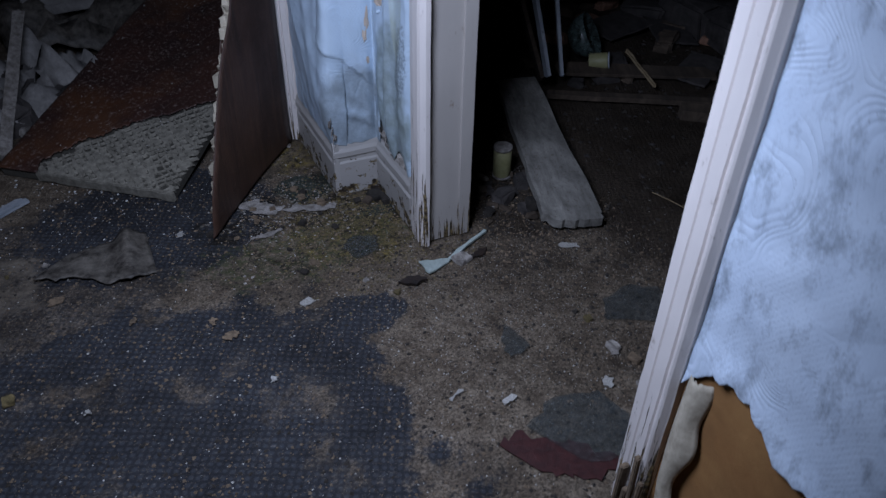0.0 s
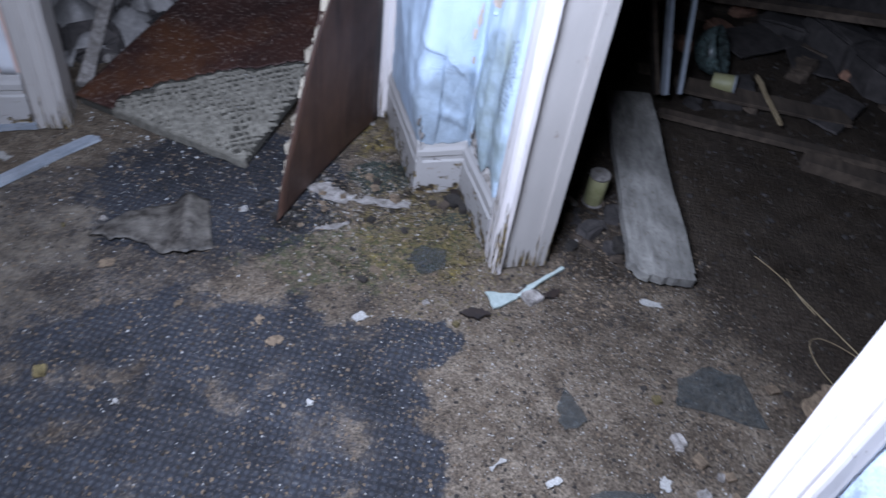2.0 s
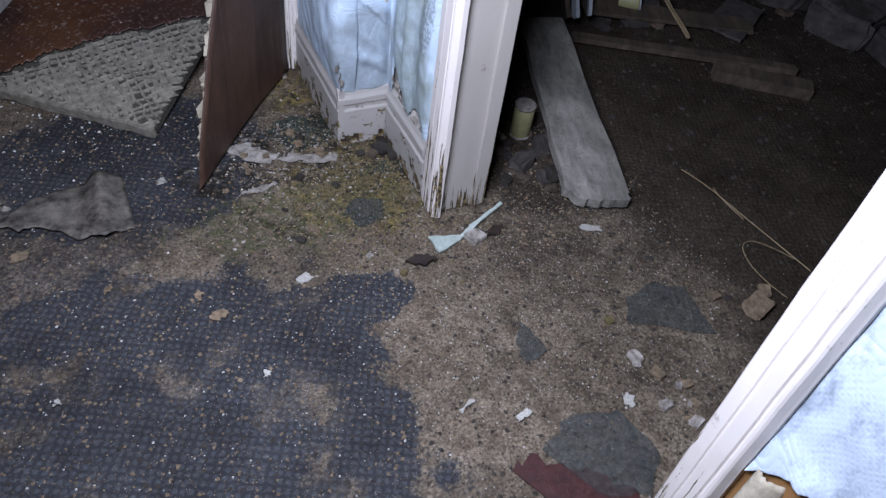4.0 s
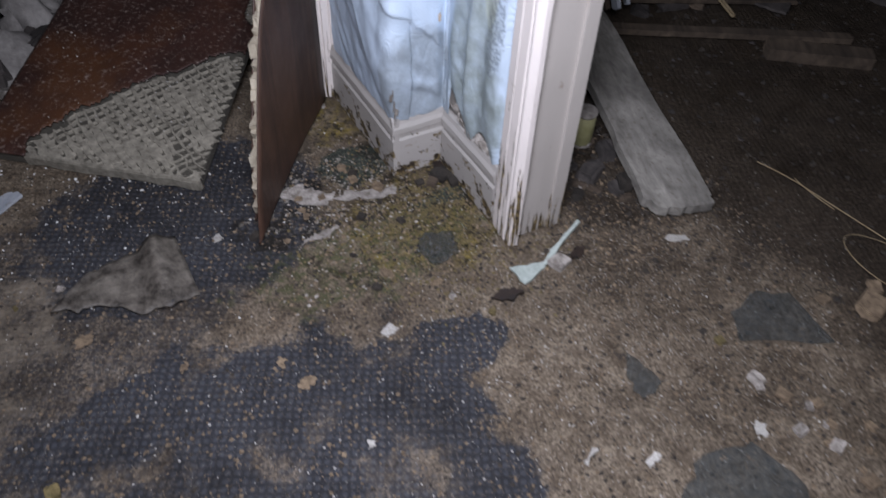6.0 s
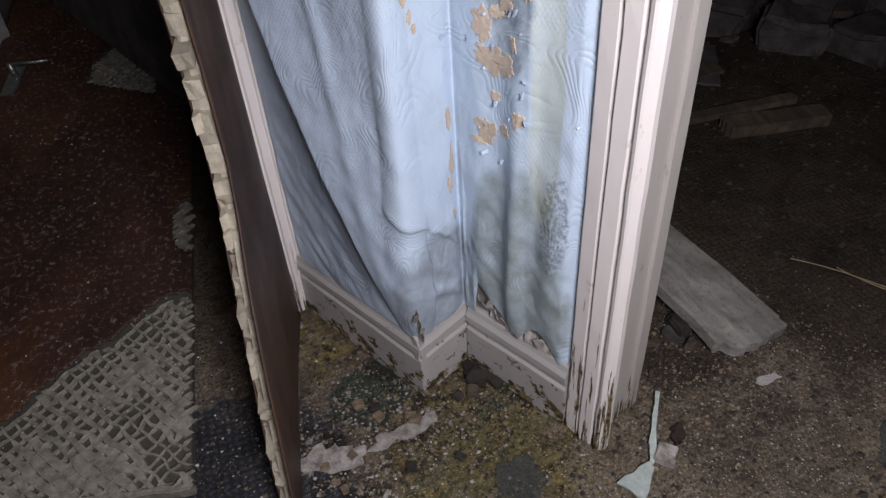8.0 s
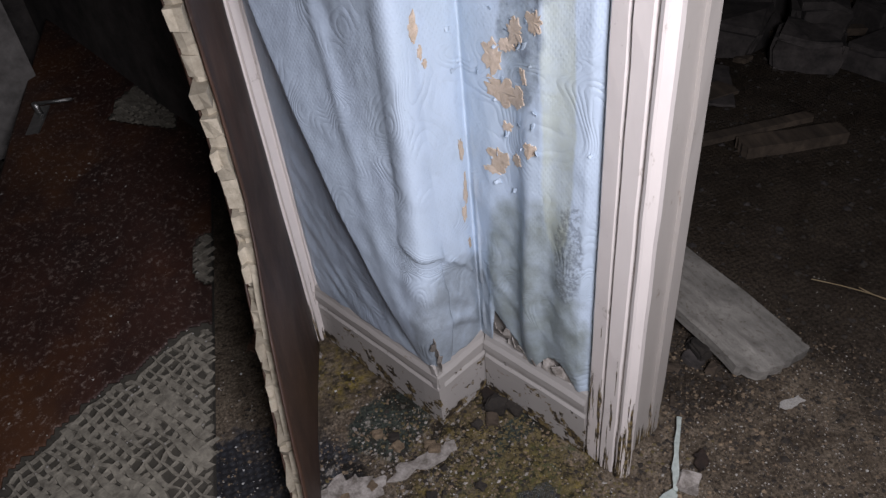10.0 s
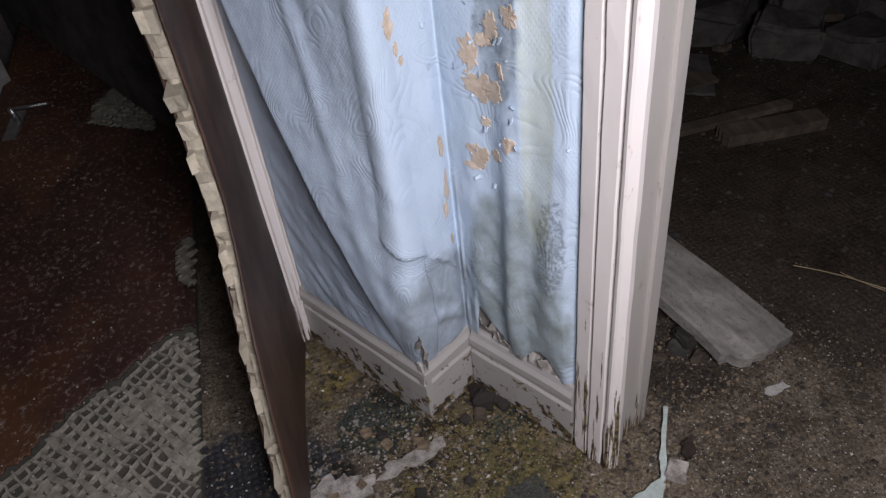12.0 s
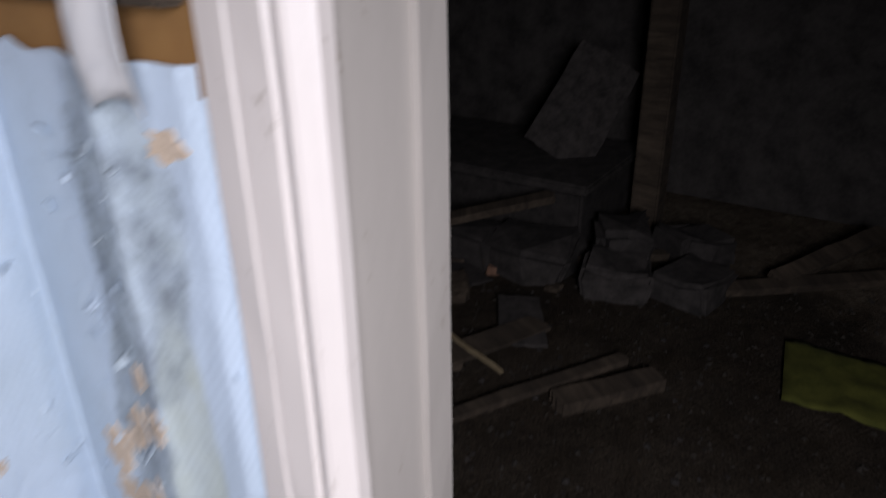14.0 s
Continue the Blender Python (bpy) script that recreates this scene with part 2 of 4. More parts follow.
FLOOR = floor_material()
WHITE = paint_material("old_white_paint", (0.72, 0.66, 0.62), rot_height=0.4, amount=0.7)
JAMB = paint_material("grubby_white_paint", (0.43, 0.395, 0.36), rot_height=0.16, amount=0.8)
SKIRT = paint_material("grey_white_paint", (0.4, 0.375, 0.35), rot_height=0.13, amount=0.75, axis=0)
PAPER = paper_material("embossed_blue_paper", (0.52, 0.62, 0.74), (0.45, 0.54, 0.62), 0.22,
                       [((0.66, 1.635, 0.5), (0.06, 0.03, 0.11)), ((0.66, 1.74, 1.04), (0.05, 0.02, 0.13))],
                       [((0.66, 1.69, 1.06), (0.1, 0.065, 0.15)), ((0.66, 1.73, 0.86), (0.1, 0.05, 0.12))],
                       # first entry: shade of the pier's side face put into colour, with grey stain
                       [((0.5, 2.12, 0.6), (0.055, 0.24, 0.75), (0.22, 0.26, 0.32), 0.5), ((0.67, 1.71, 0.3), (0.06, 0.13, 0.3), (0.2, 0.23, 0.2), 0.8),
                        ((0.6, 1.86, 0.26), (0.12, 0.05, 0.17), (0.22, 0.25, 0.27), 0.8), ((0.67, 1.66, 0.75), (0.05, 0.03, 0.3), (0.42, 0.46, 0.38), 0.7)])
PAPER_NEAR = paper_material("mouldy_blue_paper", (0.6, 0.68, 0.79), (0.5, 0.58, 0.7), 0.75)
PAPER_LEFT = paper_material("faded_pink_paper", (0.6, 0.42, 0.34), (0.46, 0.33, 0.28), 0.35)
PAPER_BACK = paper_material("torn_paper_backing", (0.62, 0.6, 0.58), (0.5, 0.52, 0.56), 0.2)
PLASTER = rubble_material("damp_plaster", (0.22, 0.2, 0.18), (0.42, 0.38, 0.34), 9)
TAN = rubble_material("bare_plaster", (0.58, 0.45, 0.33), (0.76, 0.62, 0.5), 90)
BOARD = wood_material("brown_hardboard", (0.26, 0.12, 0.035), (0.36, 0.19, 0.06), 0.8, (6, 6, 6))
DOOR = wood_material("red_brown_varnish", (0.03, 0.012, 0.009), (0.066, 0.027, 0.018), 0.5, (9, 5, 9), 1.15, (0.26, 0.2, 0.17), damp=(0.085, 0.032, 0.011))
DOOR_DARK = wood_material("dark_brown_veneer", (0.03, 0.014, 0.009), (0.11, 0.055, 0.034), 0.4, (40, 40, 3), 0.8, (0.12, 0.08, 0.06))
CARD = rubble_material("cream_cardboard", (0.36, 0.31, 0.23), (0.6, 0.53, 0.41), 45)
CORE = rubble_material("dirty_cardboard", (0.12, 0.108, 0.085), (0.3, 0.275, 0.22), 45)
# core cardboard darkened, so the shade inside the open cells is in the colour
PITS = rubble_material("shaded_cells", (0.05, 0.045, 0.035), (0.1, 0.09, 0.07), 45)
LIPPING = wood_material("yellow_pine", (0.45, 0.27, 0.08), (0.6, 0.4, 0.15), 0.5, (30, 30, 3))
GREYWOOD = wood_material("weathered_board", (0.13, 0.12, 0.105), (0.36, 0.34, 0.3), 0.85, (9, 30, 30), 1.2, (0.09, 0.07, 0.05))
LATH = wood_material("painted_lath", (0.26, 0.29, 0.33), (0.5, 0.52, 0.55), 0.6, (8, 40, 40), 0.9, (0.12, 0.09, 0.06))
ROTWOOD = wood_material("rotten_wood", (0.035, 0.024, 0.016), (0.13, 0.095, 0.065), 0.85, (30, 4, 30), 0.5, (0.2, 0.16, 0.12))
BRICK = rubble_material("old_brick", (0.16, 0.08, 0.05), (0.3, 0.17, 0.11), 30)
# pale stone and render darkened in colour, for the dimness of the far room
DIM_BLOCK = rubble_material("dim_stone_block", (0.022, 0.019, 0.017), (0.085, 0.072, 0.066), 14)
GRITTY = rubble_material("pale_grit", (0.28, 0.26, 0.23), (0.6, 0.58, 0.54), 300)
FLAKE = rubble_material("paint_flake", (0.6, 0.6, 0.58), (0.8, 0.8, 0.78), 80)
CRUMB = rubble_material("brown_crumb", (0.1, 0.07, 0.045), (0.3, 0.22, 0.14), 80)
DARKCRUMB = rubble_material("black_crumb", (0.015, 0.012, 0.01), (0.05, 0.04, 0.03), 80)
MOSSY = rubble_material("mossy_crumb", (0.07, 0.055, 0.02), (0.23, 0.175, 0.075), 60)
LEAF = rubble_material("rotted_leaf", (0.012, 0.009, 0.008), (0.04, 0.025, 0.018), 60, 0.6)
GLASS = glass_material()
SLATE = rubble_material("grey_green_shard", (0.035, 0.042, 0.042), (0.15, 0.165, 0.165), 60, 0.25)
SLATE.node_tree.nodes["Principled BSDF"].inputs["Alpha"].default_value = 0.3
REDCLOTH = rubble_material("soaked_red_cloth", (0.03, 0.006, 0.006), (0.085, 0.02, 0.018), 40, 0.6)
STEEL = rubble_material("tarnished_steel", (0.35, 0.35, 0.34), (0.55, 0.55, 0.53), 40, 0.35)
STEEL.node_tree.nodes["Principled BSDF"].inputs["Metallic"].default_value = 0.9
PLASTIC = rubble_material("green_white_plastic", (0.36, 0.42, 0.38), (0.6, 0.66, 0.62), 50, 0.45)
CREAM = rubble_material("cream_plastic", (0.3, 0.29, 0.13), (0.46, 0.43, 0.24), 20, 0.5)
LINO = rubble_material("curled_lino", (0.02, 0.016, 0.013), (0.17, 0.15, 0.125), 26, 0.6)
# plaster of the rooms beyond, its colour darkened to stand in for missing light
DIM_PLASTER = rubble_material("dimmed_plaster", (0.03, 0.026, 0.024), (0.1, 0.088, 0.08), 6)
CRUST = rubble_material("dirty_plaster", (0.13, 0.11, 0.09), (0.5, 0.46, 0.42), 45)
OLDPAPER = rubble_material("dirty_old_paper", (0.14, 0.13, 0.12), (0.34, 0.32, 0.3), 12)
STRAW = rubble_material("dry_straw", (0.3, 0.22, 0.12), (0.45, 0.36, 0.22), 40)
GREENISH = rubble_material("yellow_green_sheet", (0.06, 0.065, 0.006), (0.13, 0.13, 0.02), 12)


# ---- mesh helpers ----
def mesh_object(name, bm, mat, parent=None, smooth=False, m=None):
    me = bpy.data.meshes.new(name)
    bm.normal_update()
    bm.to_mesh(me)
    bm.free()
    me.materials.append(mat)
    for p in me.polygons:
        p.use_smooth = smooth
    ob = new(name, me)
    if m is not None:
        ob.matrix_world = m
    if parent is not None:
        ob.parent = parent
    return ob


def add_box(bm, lo, hi, bevel=0.0, cuts=0):
    r = bmesh.ops.create_cube(bm, size=1)
    for v in r["verts"]:
        v.co = Vector(((lo[i] + hi[i]) / 2 + v.co[i] * (hi[i] - lo[i]) for i in range(3)))
    if bevel:
        edges = list({e for v in r["verts"] for e in v.link_edges})
        bmesh.ops.bevel(bm, geom=edges, offset=bevel, segments=2, affect="EDGES", clamp_overlap=True)


def box(name, lo, hi, mat, bevel=0.0, parent=None, m=None):
    bm = bmesh.new()
    add_box(bm, lo, hi, bevel)
    return mesh_object(name, bm, mat, parent, m=m)


def wobble(bm, amount, scale, seed=0.0):
    for v in bm.verts:
        v.co += noise.noise_vector(v.co * scale + Vector((seed, seed * 1.7, seed * 0.3))) * amount


def sheet(fn, nu, nv, thick=0.0):
    """A grid bent by fn(a, b), with a and b from 0 to 1; fn may return None for a hole."""
    bm = bmesh.new()
    g = {}
    for i in range(nu + 1):
        for j in range(nv + 1):
            p = fn(i / nu, j / nv)
            if p is not None:
                g[i, j] = bm.verts.new(p)
    for i in range(nu):
        for j in range(nv):
            k = [g.get(q) for q in ((i, j), (i + 1, j), (i + 1, j + 1), (i, j + 1))]
            if None not in k:
                bm.faces.new(k)
    bm.normal_update()
    if thick:
        bmesh.ops.solidify(bm, geom=bm.faces[:], thickness=thick)
    return bm


def outline(points, z0, z1, rag=0.0, seed=0, cuts=3):
    """A flat plate with a ragged outline between two heights."""
    rnd = random.Random(seed)
    ring = []
    for i, p in enumerate(points):
        q = points[(i + 1) % len(points)]
        for k in range(cuts):
            f = k / cuts
            j = rag if k else rag * 0.3
            ring.append((p[0] + (q[0] - p[0]) * f + rnd.uniform(-j, j), p[1] + (q[1] - p[1]) * f + rnd.uniform(-j, j)))
    bm = bmesh.new()
    lo = [bm.verts.new((*p, z0)) for p in ring]
    hi = [bm.verts.new((*p, z1)) for p in ring]
    bm.faces.new(hi)
    bm.faces.new(lo[::-1])
    for i in range(len(ring)):
        k = (i + 1) % len(ring)
        bm.faces.new((lo[i], lo[k], hi[k], hi[i]))
    return bm


def profile_strip(name, profile, length, mat, m, parent=None, steps=24, wear=0.0013, foot=0.0, seed=0):
    """A moulding: a closed profile (x across, y out) run along z, worn, its foot eaten away by up to foot metres."""
    bm = bmesh.new()
    rows = []
    for k in range(steps + 1):
        f = k / steps
        z = length * f ** 1.6
        row = []
        for x, y in profile:
            d = noise.noise_vector(Vector((x * 30 + seed, y * 30, z * 14))) * wear
            lift = foot * (0.5 + noise.noise(Vector((x * 60 + seed, y * 9, 2.2)))) * (1 - f) ** 6 if foot else 0
            row.append(bm.verts.new((x + d.x, y + d.y, z + max(0, lift))))
        rows.append(row)
    n = len(profile)
    for a, b in zip(rows, rows[1:]):
        for i in range(n):
            bm.faces.new((a[i], a[(i + 1) % n], b[(i + 1) % n], b[i]))
    bm.faces.new(rows[0][::-1])
    bm.faces.new(rows[-1])
    bmesh.ops.recalc_face_normals(bm, faces=bm.faces[:])
    return mesh_object(name, bm, mat, parent, m=m)


def structure(ob, label, category):
    return tagged(ob, label, category, kind="structure")


HEIGHT = 2.35

# ---- floor ----
def ground(a, b):
    x, y = -1.9 + 5.9 * a, -1.6 + 6.1 * b
    p = Vector((x, y, 0))
    return (x, y, 0.006 * noise.noise(p * 6) + 0.003 * noise.noise(p * 19) - 0.003)


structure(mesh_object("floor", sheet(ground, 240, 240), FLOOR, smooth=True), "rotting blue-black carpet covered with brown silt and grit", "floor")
structure(box("ceiling", (-1.9, -1.6, HEIGHT), (4.0, 4.5, HEIGHT + 0.12), PLASTER), "damp stained plaster ceiling of the derelict house", "ceiling")

# ---- walls: the hall in front, a room behind the back wall, a room beyond the doorway ----
RU = 0.683          # face of the wall with the doorway
BV = 2.296          # face of the back wall
P0, P1 = 0.545, 1.875   # boxed pier: its side face and its front face
box_walls = [
    ("wall_west", (-1.9, -1.6, 0), (-1.75, 4.5, HEIGHT)),
    ("wall_south", (-1.75, -1.6, 0), (4.0, -1.45, HEIGHT)),
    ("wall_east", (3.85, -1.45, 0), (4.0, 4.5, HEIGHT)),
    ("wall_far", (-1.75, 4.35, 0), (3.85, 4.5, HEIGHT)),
    ("wall_back_left", (-1.75, BV, 0), (-0.47, BV + 0.12, HEIGHT)),
    ("wall_back_lintel", (-0.47, BV, 2.0), (0.5, BV + 0.12, HEIGHT)),
    ("wall_pier", (P0, P1, 0), (0.82, 2.42, HEIGHT)),
    ("wall_right_far", (RU, 1.52, 0), (0.82, P1, HEIGHT)),
    ("wall_right_lintel", (RU, 0.57, 2.0), (0.82, 1.52, HEIGHT)),
    ("wall_right_near", (RU, -1.45, 0), (0.82, 0.57, HEIGHT)),
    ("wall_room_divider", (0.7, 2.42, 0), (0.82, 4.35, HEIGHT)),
]
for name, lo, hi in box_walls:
    # walls of the unlit rooms get plaster with the darkness in its colour
    mat = PAPER_LEFT if name == "wall_back_left" else BOARD if name == "wall_right_near" else DIM_PLASTER if name in ("wall_east", "wall_far", "wall_room_divider") else PLASTER
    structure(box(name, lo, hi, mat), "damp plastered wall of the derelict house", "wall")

# ---- door casings: moulded architraves, linings and stops ----
ARCH = [(0, 0), (0, 0.012), (0.003, 0.015), (0.01, 0.024), (0.014, 0.026), (0.02, 0.024), (0.023, 0.018), (0.027, 0.018), (0.03, 0.022), (0.056, 0.022),
        (0.059, 0.015), (0.063, 0.015), (0.066, 0.018), (0.092, 0.016), (0.096, 0.012), (0.098, 0.006), (0.098, 0)]


def casing(name, m, mat, mirror=False, foot=0.004, seed=0, width=0.098):
    p = [((width - x * width / 0.098) if mirror else x * width / 0.098, y) for x, y in ARCH]
    ob = profile_strip(name, p, 2.08, mat, m, foot=foot, seed=seed, steps=40)
    return structure(ob, "moulded door architrave in flaking white paint, rotten foot", "architrave")


def axes(origin, x, y):
    """A pose with these x and y directions."""
    x, y = Vector(x), Vector(y)
    r = Matrix((x, y, x.cross(y))).transposed().to_4x4()
    return Matrix.Translation(origin) @ r


# doorway on the right: far and near casings face the hall
casing("architrave_far", axes((RU, 1.49, 0), (0, 1, 0), (-1, 0, 0)), WHITE, seed=3)
casing("architrave_near", axes((RU, 0.525, 0), (0, 1, 0), (-1, 0, 0)), WHITE, seed=9, width=0.08)
JF = [(0, 0), (0, 0.007), (0.1, 0.007), (0.1, 0.014), (0.134, 0.014), (0.137, 0.011), (0.137, 0)]
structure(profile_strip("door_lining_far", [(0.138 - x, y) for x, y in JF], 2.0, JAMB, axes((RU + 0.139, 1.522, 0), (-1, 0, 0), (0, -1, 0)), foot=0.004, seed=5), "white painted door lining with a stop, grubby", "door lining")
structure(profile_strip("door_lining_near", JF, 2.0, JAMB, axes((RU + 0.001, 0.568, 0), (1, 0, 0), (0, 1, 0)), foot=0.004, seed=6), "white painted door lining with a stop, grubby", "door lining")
# doorway in the back wall
casing("architrave_pier", axes((0.546, BV, 0), (-1, 0, 0), (0, -1, 0)), WHITE, seed=13, width=0.06)
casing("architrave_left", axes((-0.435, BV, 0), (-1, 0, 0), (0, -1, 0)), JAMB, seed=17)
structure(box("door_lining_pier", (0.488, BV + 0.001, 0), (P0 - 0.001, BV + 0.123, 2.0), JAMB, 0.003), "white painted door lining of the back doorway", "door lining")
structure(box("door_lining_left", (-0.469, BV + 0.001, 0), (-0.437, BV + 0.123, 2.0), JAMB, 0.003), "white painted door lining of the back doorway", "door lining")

# ---- skirtings ----
SK = [(0, 0), (0, 0.018), (0.11, 0.018), (0.116, 0.013), (0.128, 0.013), (0.134, 0.02), (0.15, 0.02), (0.16, 0.014), (0.172, 0.011), (0.178, 0.006), (0.178, 0)]


def skirting(name, a, b, out, mat=SKIRT, seed=0, label="moulded skirting board in dirty white paint"):
    """A skirting from a to b on the floor, standing out towards out; mitred ends come from the overlap of the runs."""
    a, b = Vector((*a, 0)), Vector((*b, 0))
    d = b - a
    m = axes(a, (0, 0, 1), out)
    z = Vector((0, 0, 1)).cross(Vector(out))
    flip = z.dot(d) < 0
    if flip:
        m = axes(b, (0, 0, 1), out)
    ob = profile_strip(name, SK, d.length, mat, m, steps=max(6, int(d.length / 0.03)), wear=0.002, seed=seed)
    return structure(ob, label, "skirting")


skirting("skirting_pier_side", (P0, BV - 0.002), (P0, P1 - 0.018), (-1, 0, 0), seed=1)
skirting("skirting_pier_front", (P0 - 0.0175, P1), (RU - 0.002, P1), (0, -1, 0), seed=2)
skirting("skirting_right", (RU, P1 - 0.022), (RU, 1.589), (-1, 0, 0), seed=3)
skirting("skirting_left", (-1.74, BV), (-0.535, BV), (0, -1, 0), seed=4)
# ---- wallpaper on the boxed pier: one loose sheet, slipped and folded towards the floor ----
S1 = BV - 0.012 - P1            # run of the side face
S2 = S1 + RU - P0               # run to the inner corner
S3 = S2 + P1 - 1.589            # run to the architrave
TOP = 1.19


def ridge(d, w):
    return math.exp(-(d / w) ** 2)


def hung(s):
    """Place and outward normal on the pier at run s, with soft corners."""
    def raw(q):
        if q < S1:
            return Vector((P0, BV - 0.012 - q, 0))
        if q < S2:
            return Vector((P0 + q - S1, P1, 0))
        return Vector((RU, P1 - (q - S2), 0))
    p = sum((raw(min(S3, max(0, s + k * 0.0015))) for k in range(-3, 4)), Vector()) / 7
    t = raw(min(S3, s + (0.05 if s > S1 + 0.06 else 0.02))) - raw(max(0, s - (0.05 if s > S1 + 0.06 else 0.02)))
    return p, Vector((t.y, -t.x, 0)).normalized()


def paper_foot(s):
    """Height of the lower edge: tucked behind the skirting, torn open beside the inner corner."""
    z = 0.17 + 0.006 * noise.noise(Vector((s * 40, 0, 3)))
    q = s - S2
    if 0.045 < q < 0.15:
        z += 0.105 * min(1, (q - 0.045) / 0.012) * (1 - (q - 0.045) / 0.105) + 0.01 * noise.noise(Vector((s * 160, 1, 0)))
    if 0.16 < q < 0.26:
        z += 0.05 * math.sin((q - 0.16) / 0.1 * math.pi) + 0.006 * noise.noise(Vector((s * 200, 1, 0)))
    return z


def pier_paper(a, b):
    s = a * S3
    z0 = paper_foot(s)
    z = z0 + (TOP + 0.008 * noise.noise(Vector((s * 30, 5, 0))) - z0) * b ** 1.15
    p, n = hung(s)
    low = max(0.0, 1 - (z - 0.17) / 0.95)
    d = 0.008
    # one long fold across the side face, steep below its crease and slack above it, gathered at the lower corner
    if s < S1 + 0.03:
        c = 0.02 + 0.385 * low ** 1.05
        u = s - c
        amp = 0.05 * (0.45 + 0.55 * math.sin(min(1, low * 1.25) * math.pi * 0.6))
        d += amp * (math.exp(-(u / 0.02) ** 2) if u < 0 else max(0.0, 1 - u / 0.17) ** 1.4)
        c = 0.2 + 0.2 * low
        d += 0.007 * ridge(s - c, 0.016) * (1 - 0.5 * low)
        d += 0.01 * ridge(s - S1, 0.02) * (1 - 0.6 * low)
    # front face: a flat upper sheet that ends in a slanting lip, slack and creased below
    if S1 - 0.03 < s < S2 + 0.02:
        q = (s - S1) / (S2 - S1)
        lip = 0.47 - 0.13 * q + 0.006 * noise.noise(Vector((s * 45, 2, 0)))
        k = z - lip
        edge = min(1.0, max(0.0, (s - S1 + 0.03) / 0.03))
        if k > 0:
            d += edge * 0.013 * math.exp(-k / 0.12)
        else:
            d += edge * (0.013 * math.exp(k / 0.007) + 0.011 * ridge(k + 0.09, 0.03) * (0.6 + 0.6 * q) + 0.012 * ridge(k + 0.17 - 0.05 * q, 0.018))
    # doorway face: one sharp pleat that fans out of the tear, a hollow and a slack bay beside the architrave
    q = s - S2
    if q > 0:
        d += (0.012 + 0.03 * low ** 2) * ridge(q - 0.15 - 0.035 * (1 - low), 0.014 + 0.03 * (1 - low))
        d += 0.02 * low * ridge(q - 0.235, 0.03) * ridge(z - 0.42, 0.22)
        d += 0.016 * low ** 2 * ridge(q - 0.07, 0.022)
        d += 0.006 * ridge(q - 0.19, 0.008) * (1 - low)
    d = d * (1 - 0.75 * ridge(s - S2, 0.02)) + 0.004 * ridge(s - S2, 0.02)
    d += 0.0018 * noise.noise(Vector((s * 18, 0, z * 12))) + 0.0008 * noise.noise(Vector((s * 60, 3, z * 35)))
    d += 0.005 * low ** 2 * noise.noise(Vector((s * 30 + z * 20, 9, z * 14)))
    room = 0.008 + 0.24 * (z - z0)
    d = room * math.tanh(d / room)
    edge = min(1.0, s / 0.03, (S3 - s) / 0.02)
    p = p + n * max(0.002, 0.003 + (d + 0.003) * max(0.15, edge))
    return (p.x, p.y, z)


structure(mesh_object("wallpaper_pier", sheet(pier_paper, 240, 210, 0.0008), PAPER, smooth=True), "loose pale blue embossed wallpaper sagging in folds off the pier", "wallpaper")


def patch(name, centre, size, mat, seed, thick=0.0016, parent=None):
    """A bare or peeled patch lying on the pier paper: run and height of its middle, its size."""
    rnd = random.Random(seed)
    bm = bmesh.new()
    n = 30
    ring = []
    for k in range(n):
        w = math.tau * k / n
        r = 0.85 + 0.5 * noise.noise(Vector((math.cos(w) * 1.3, math.sin(w) * 1.3, seed * 3.3))) + rnd.uniform(-0.22, 0.22)
        s, z = centre[0] + math.cos(w) * size[0] * r, centre[1] + math.sin(w) * size[1] * r
        s = min(S3 - 0.004, max(0.004, s))
        a = s / S3
        z0 = paper_foot(s)
        b = max(0.0, min(1.0, ((z - z0) / (TOP - z0)))) ** (1 / 1.15)
        ring.append((Vector(pier_paper(a, b)), hung(s)[1]))
    s, z = centre
    z0 = paper_foot(s)
    mid = Vector(pier_paper(s / S3, ((z - z0) / (TOP - z0)) ** (1 / 1.15))) + hung(s)[1] * (thick + 0.001)
    c = bm.verts.new(mid)
    hi = [bm.verts.new(p + q * (thick + 0.0005)) for p, q in ring]
    lo = [bm.verts.new(p - q * 0.001) for p, q in ring]
    for k in range(n):
        j = (k + 1) % n
        bm.faces.new((hi[k], hi[j], c))
        bm.faces.new((lo[k], lo[j], hi[j], hi[k]))
    bmesh.ops.recalc_face_normals(bm, faces=bm.faces[:])
    return tagged(mesh_object(name, bm, mat, parent), "patch of bare tan plaster where blue paper peeled", "plaster patch", "bare patches on the pier", "structure")


def run_c(v):
    return S2 + P1 - v


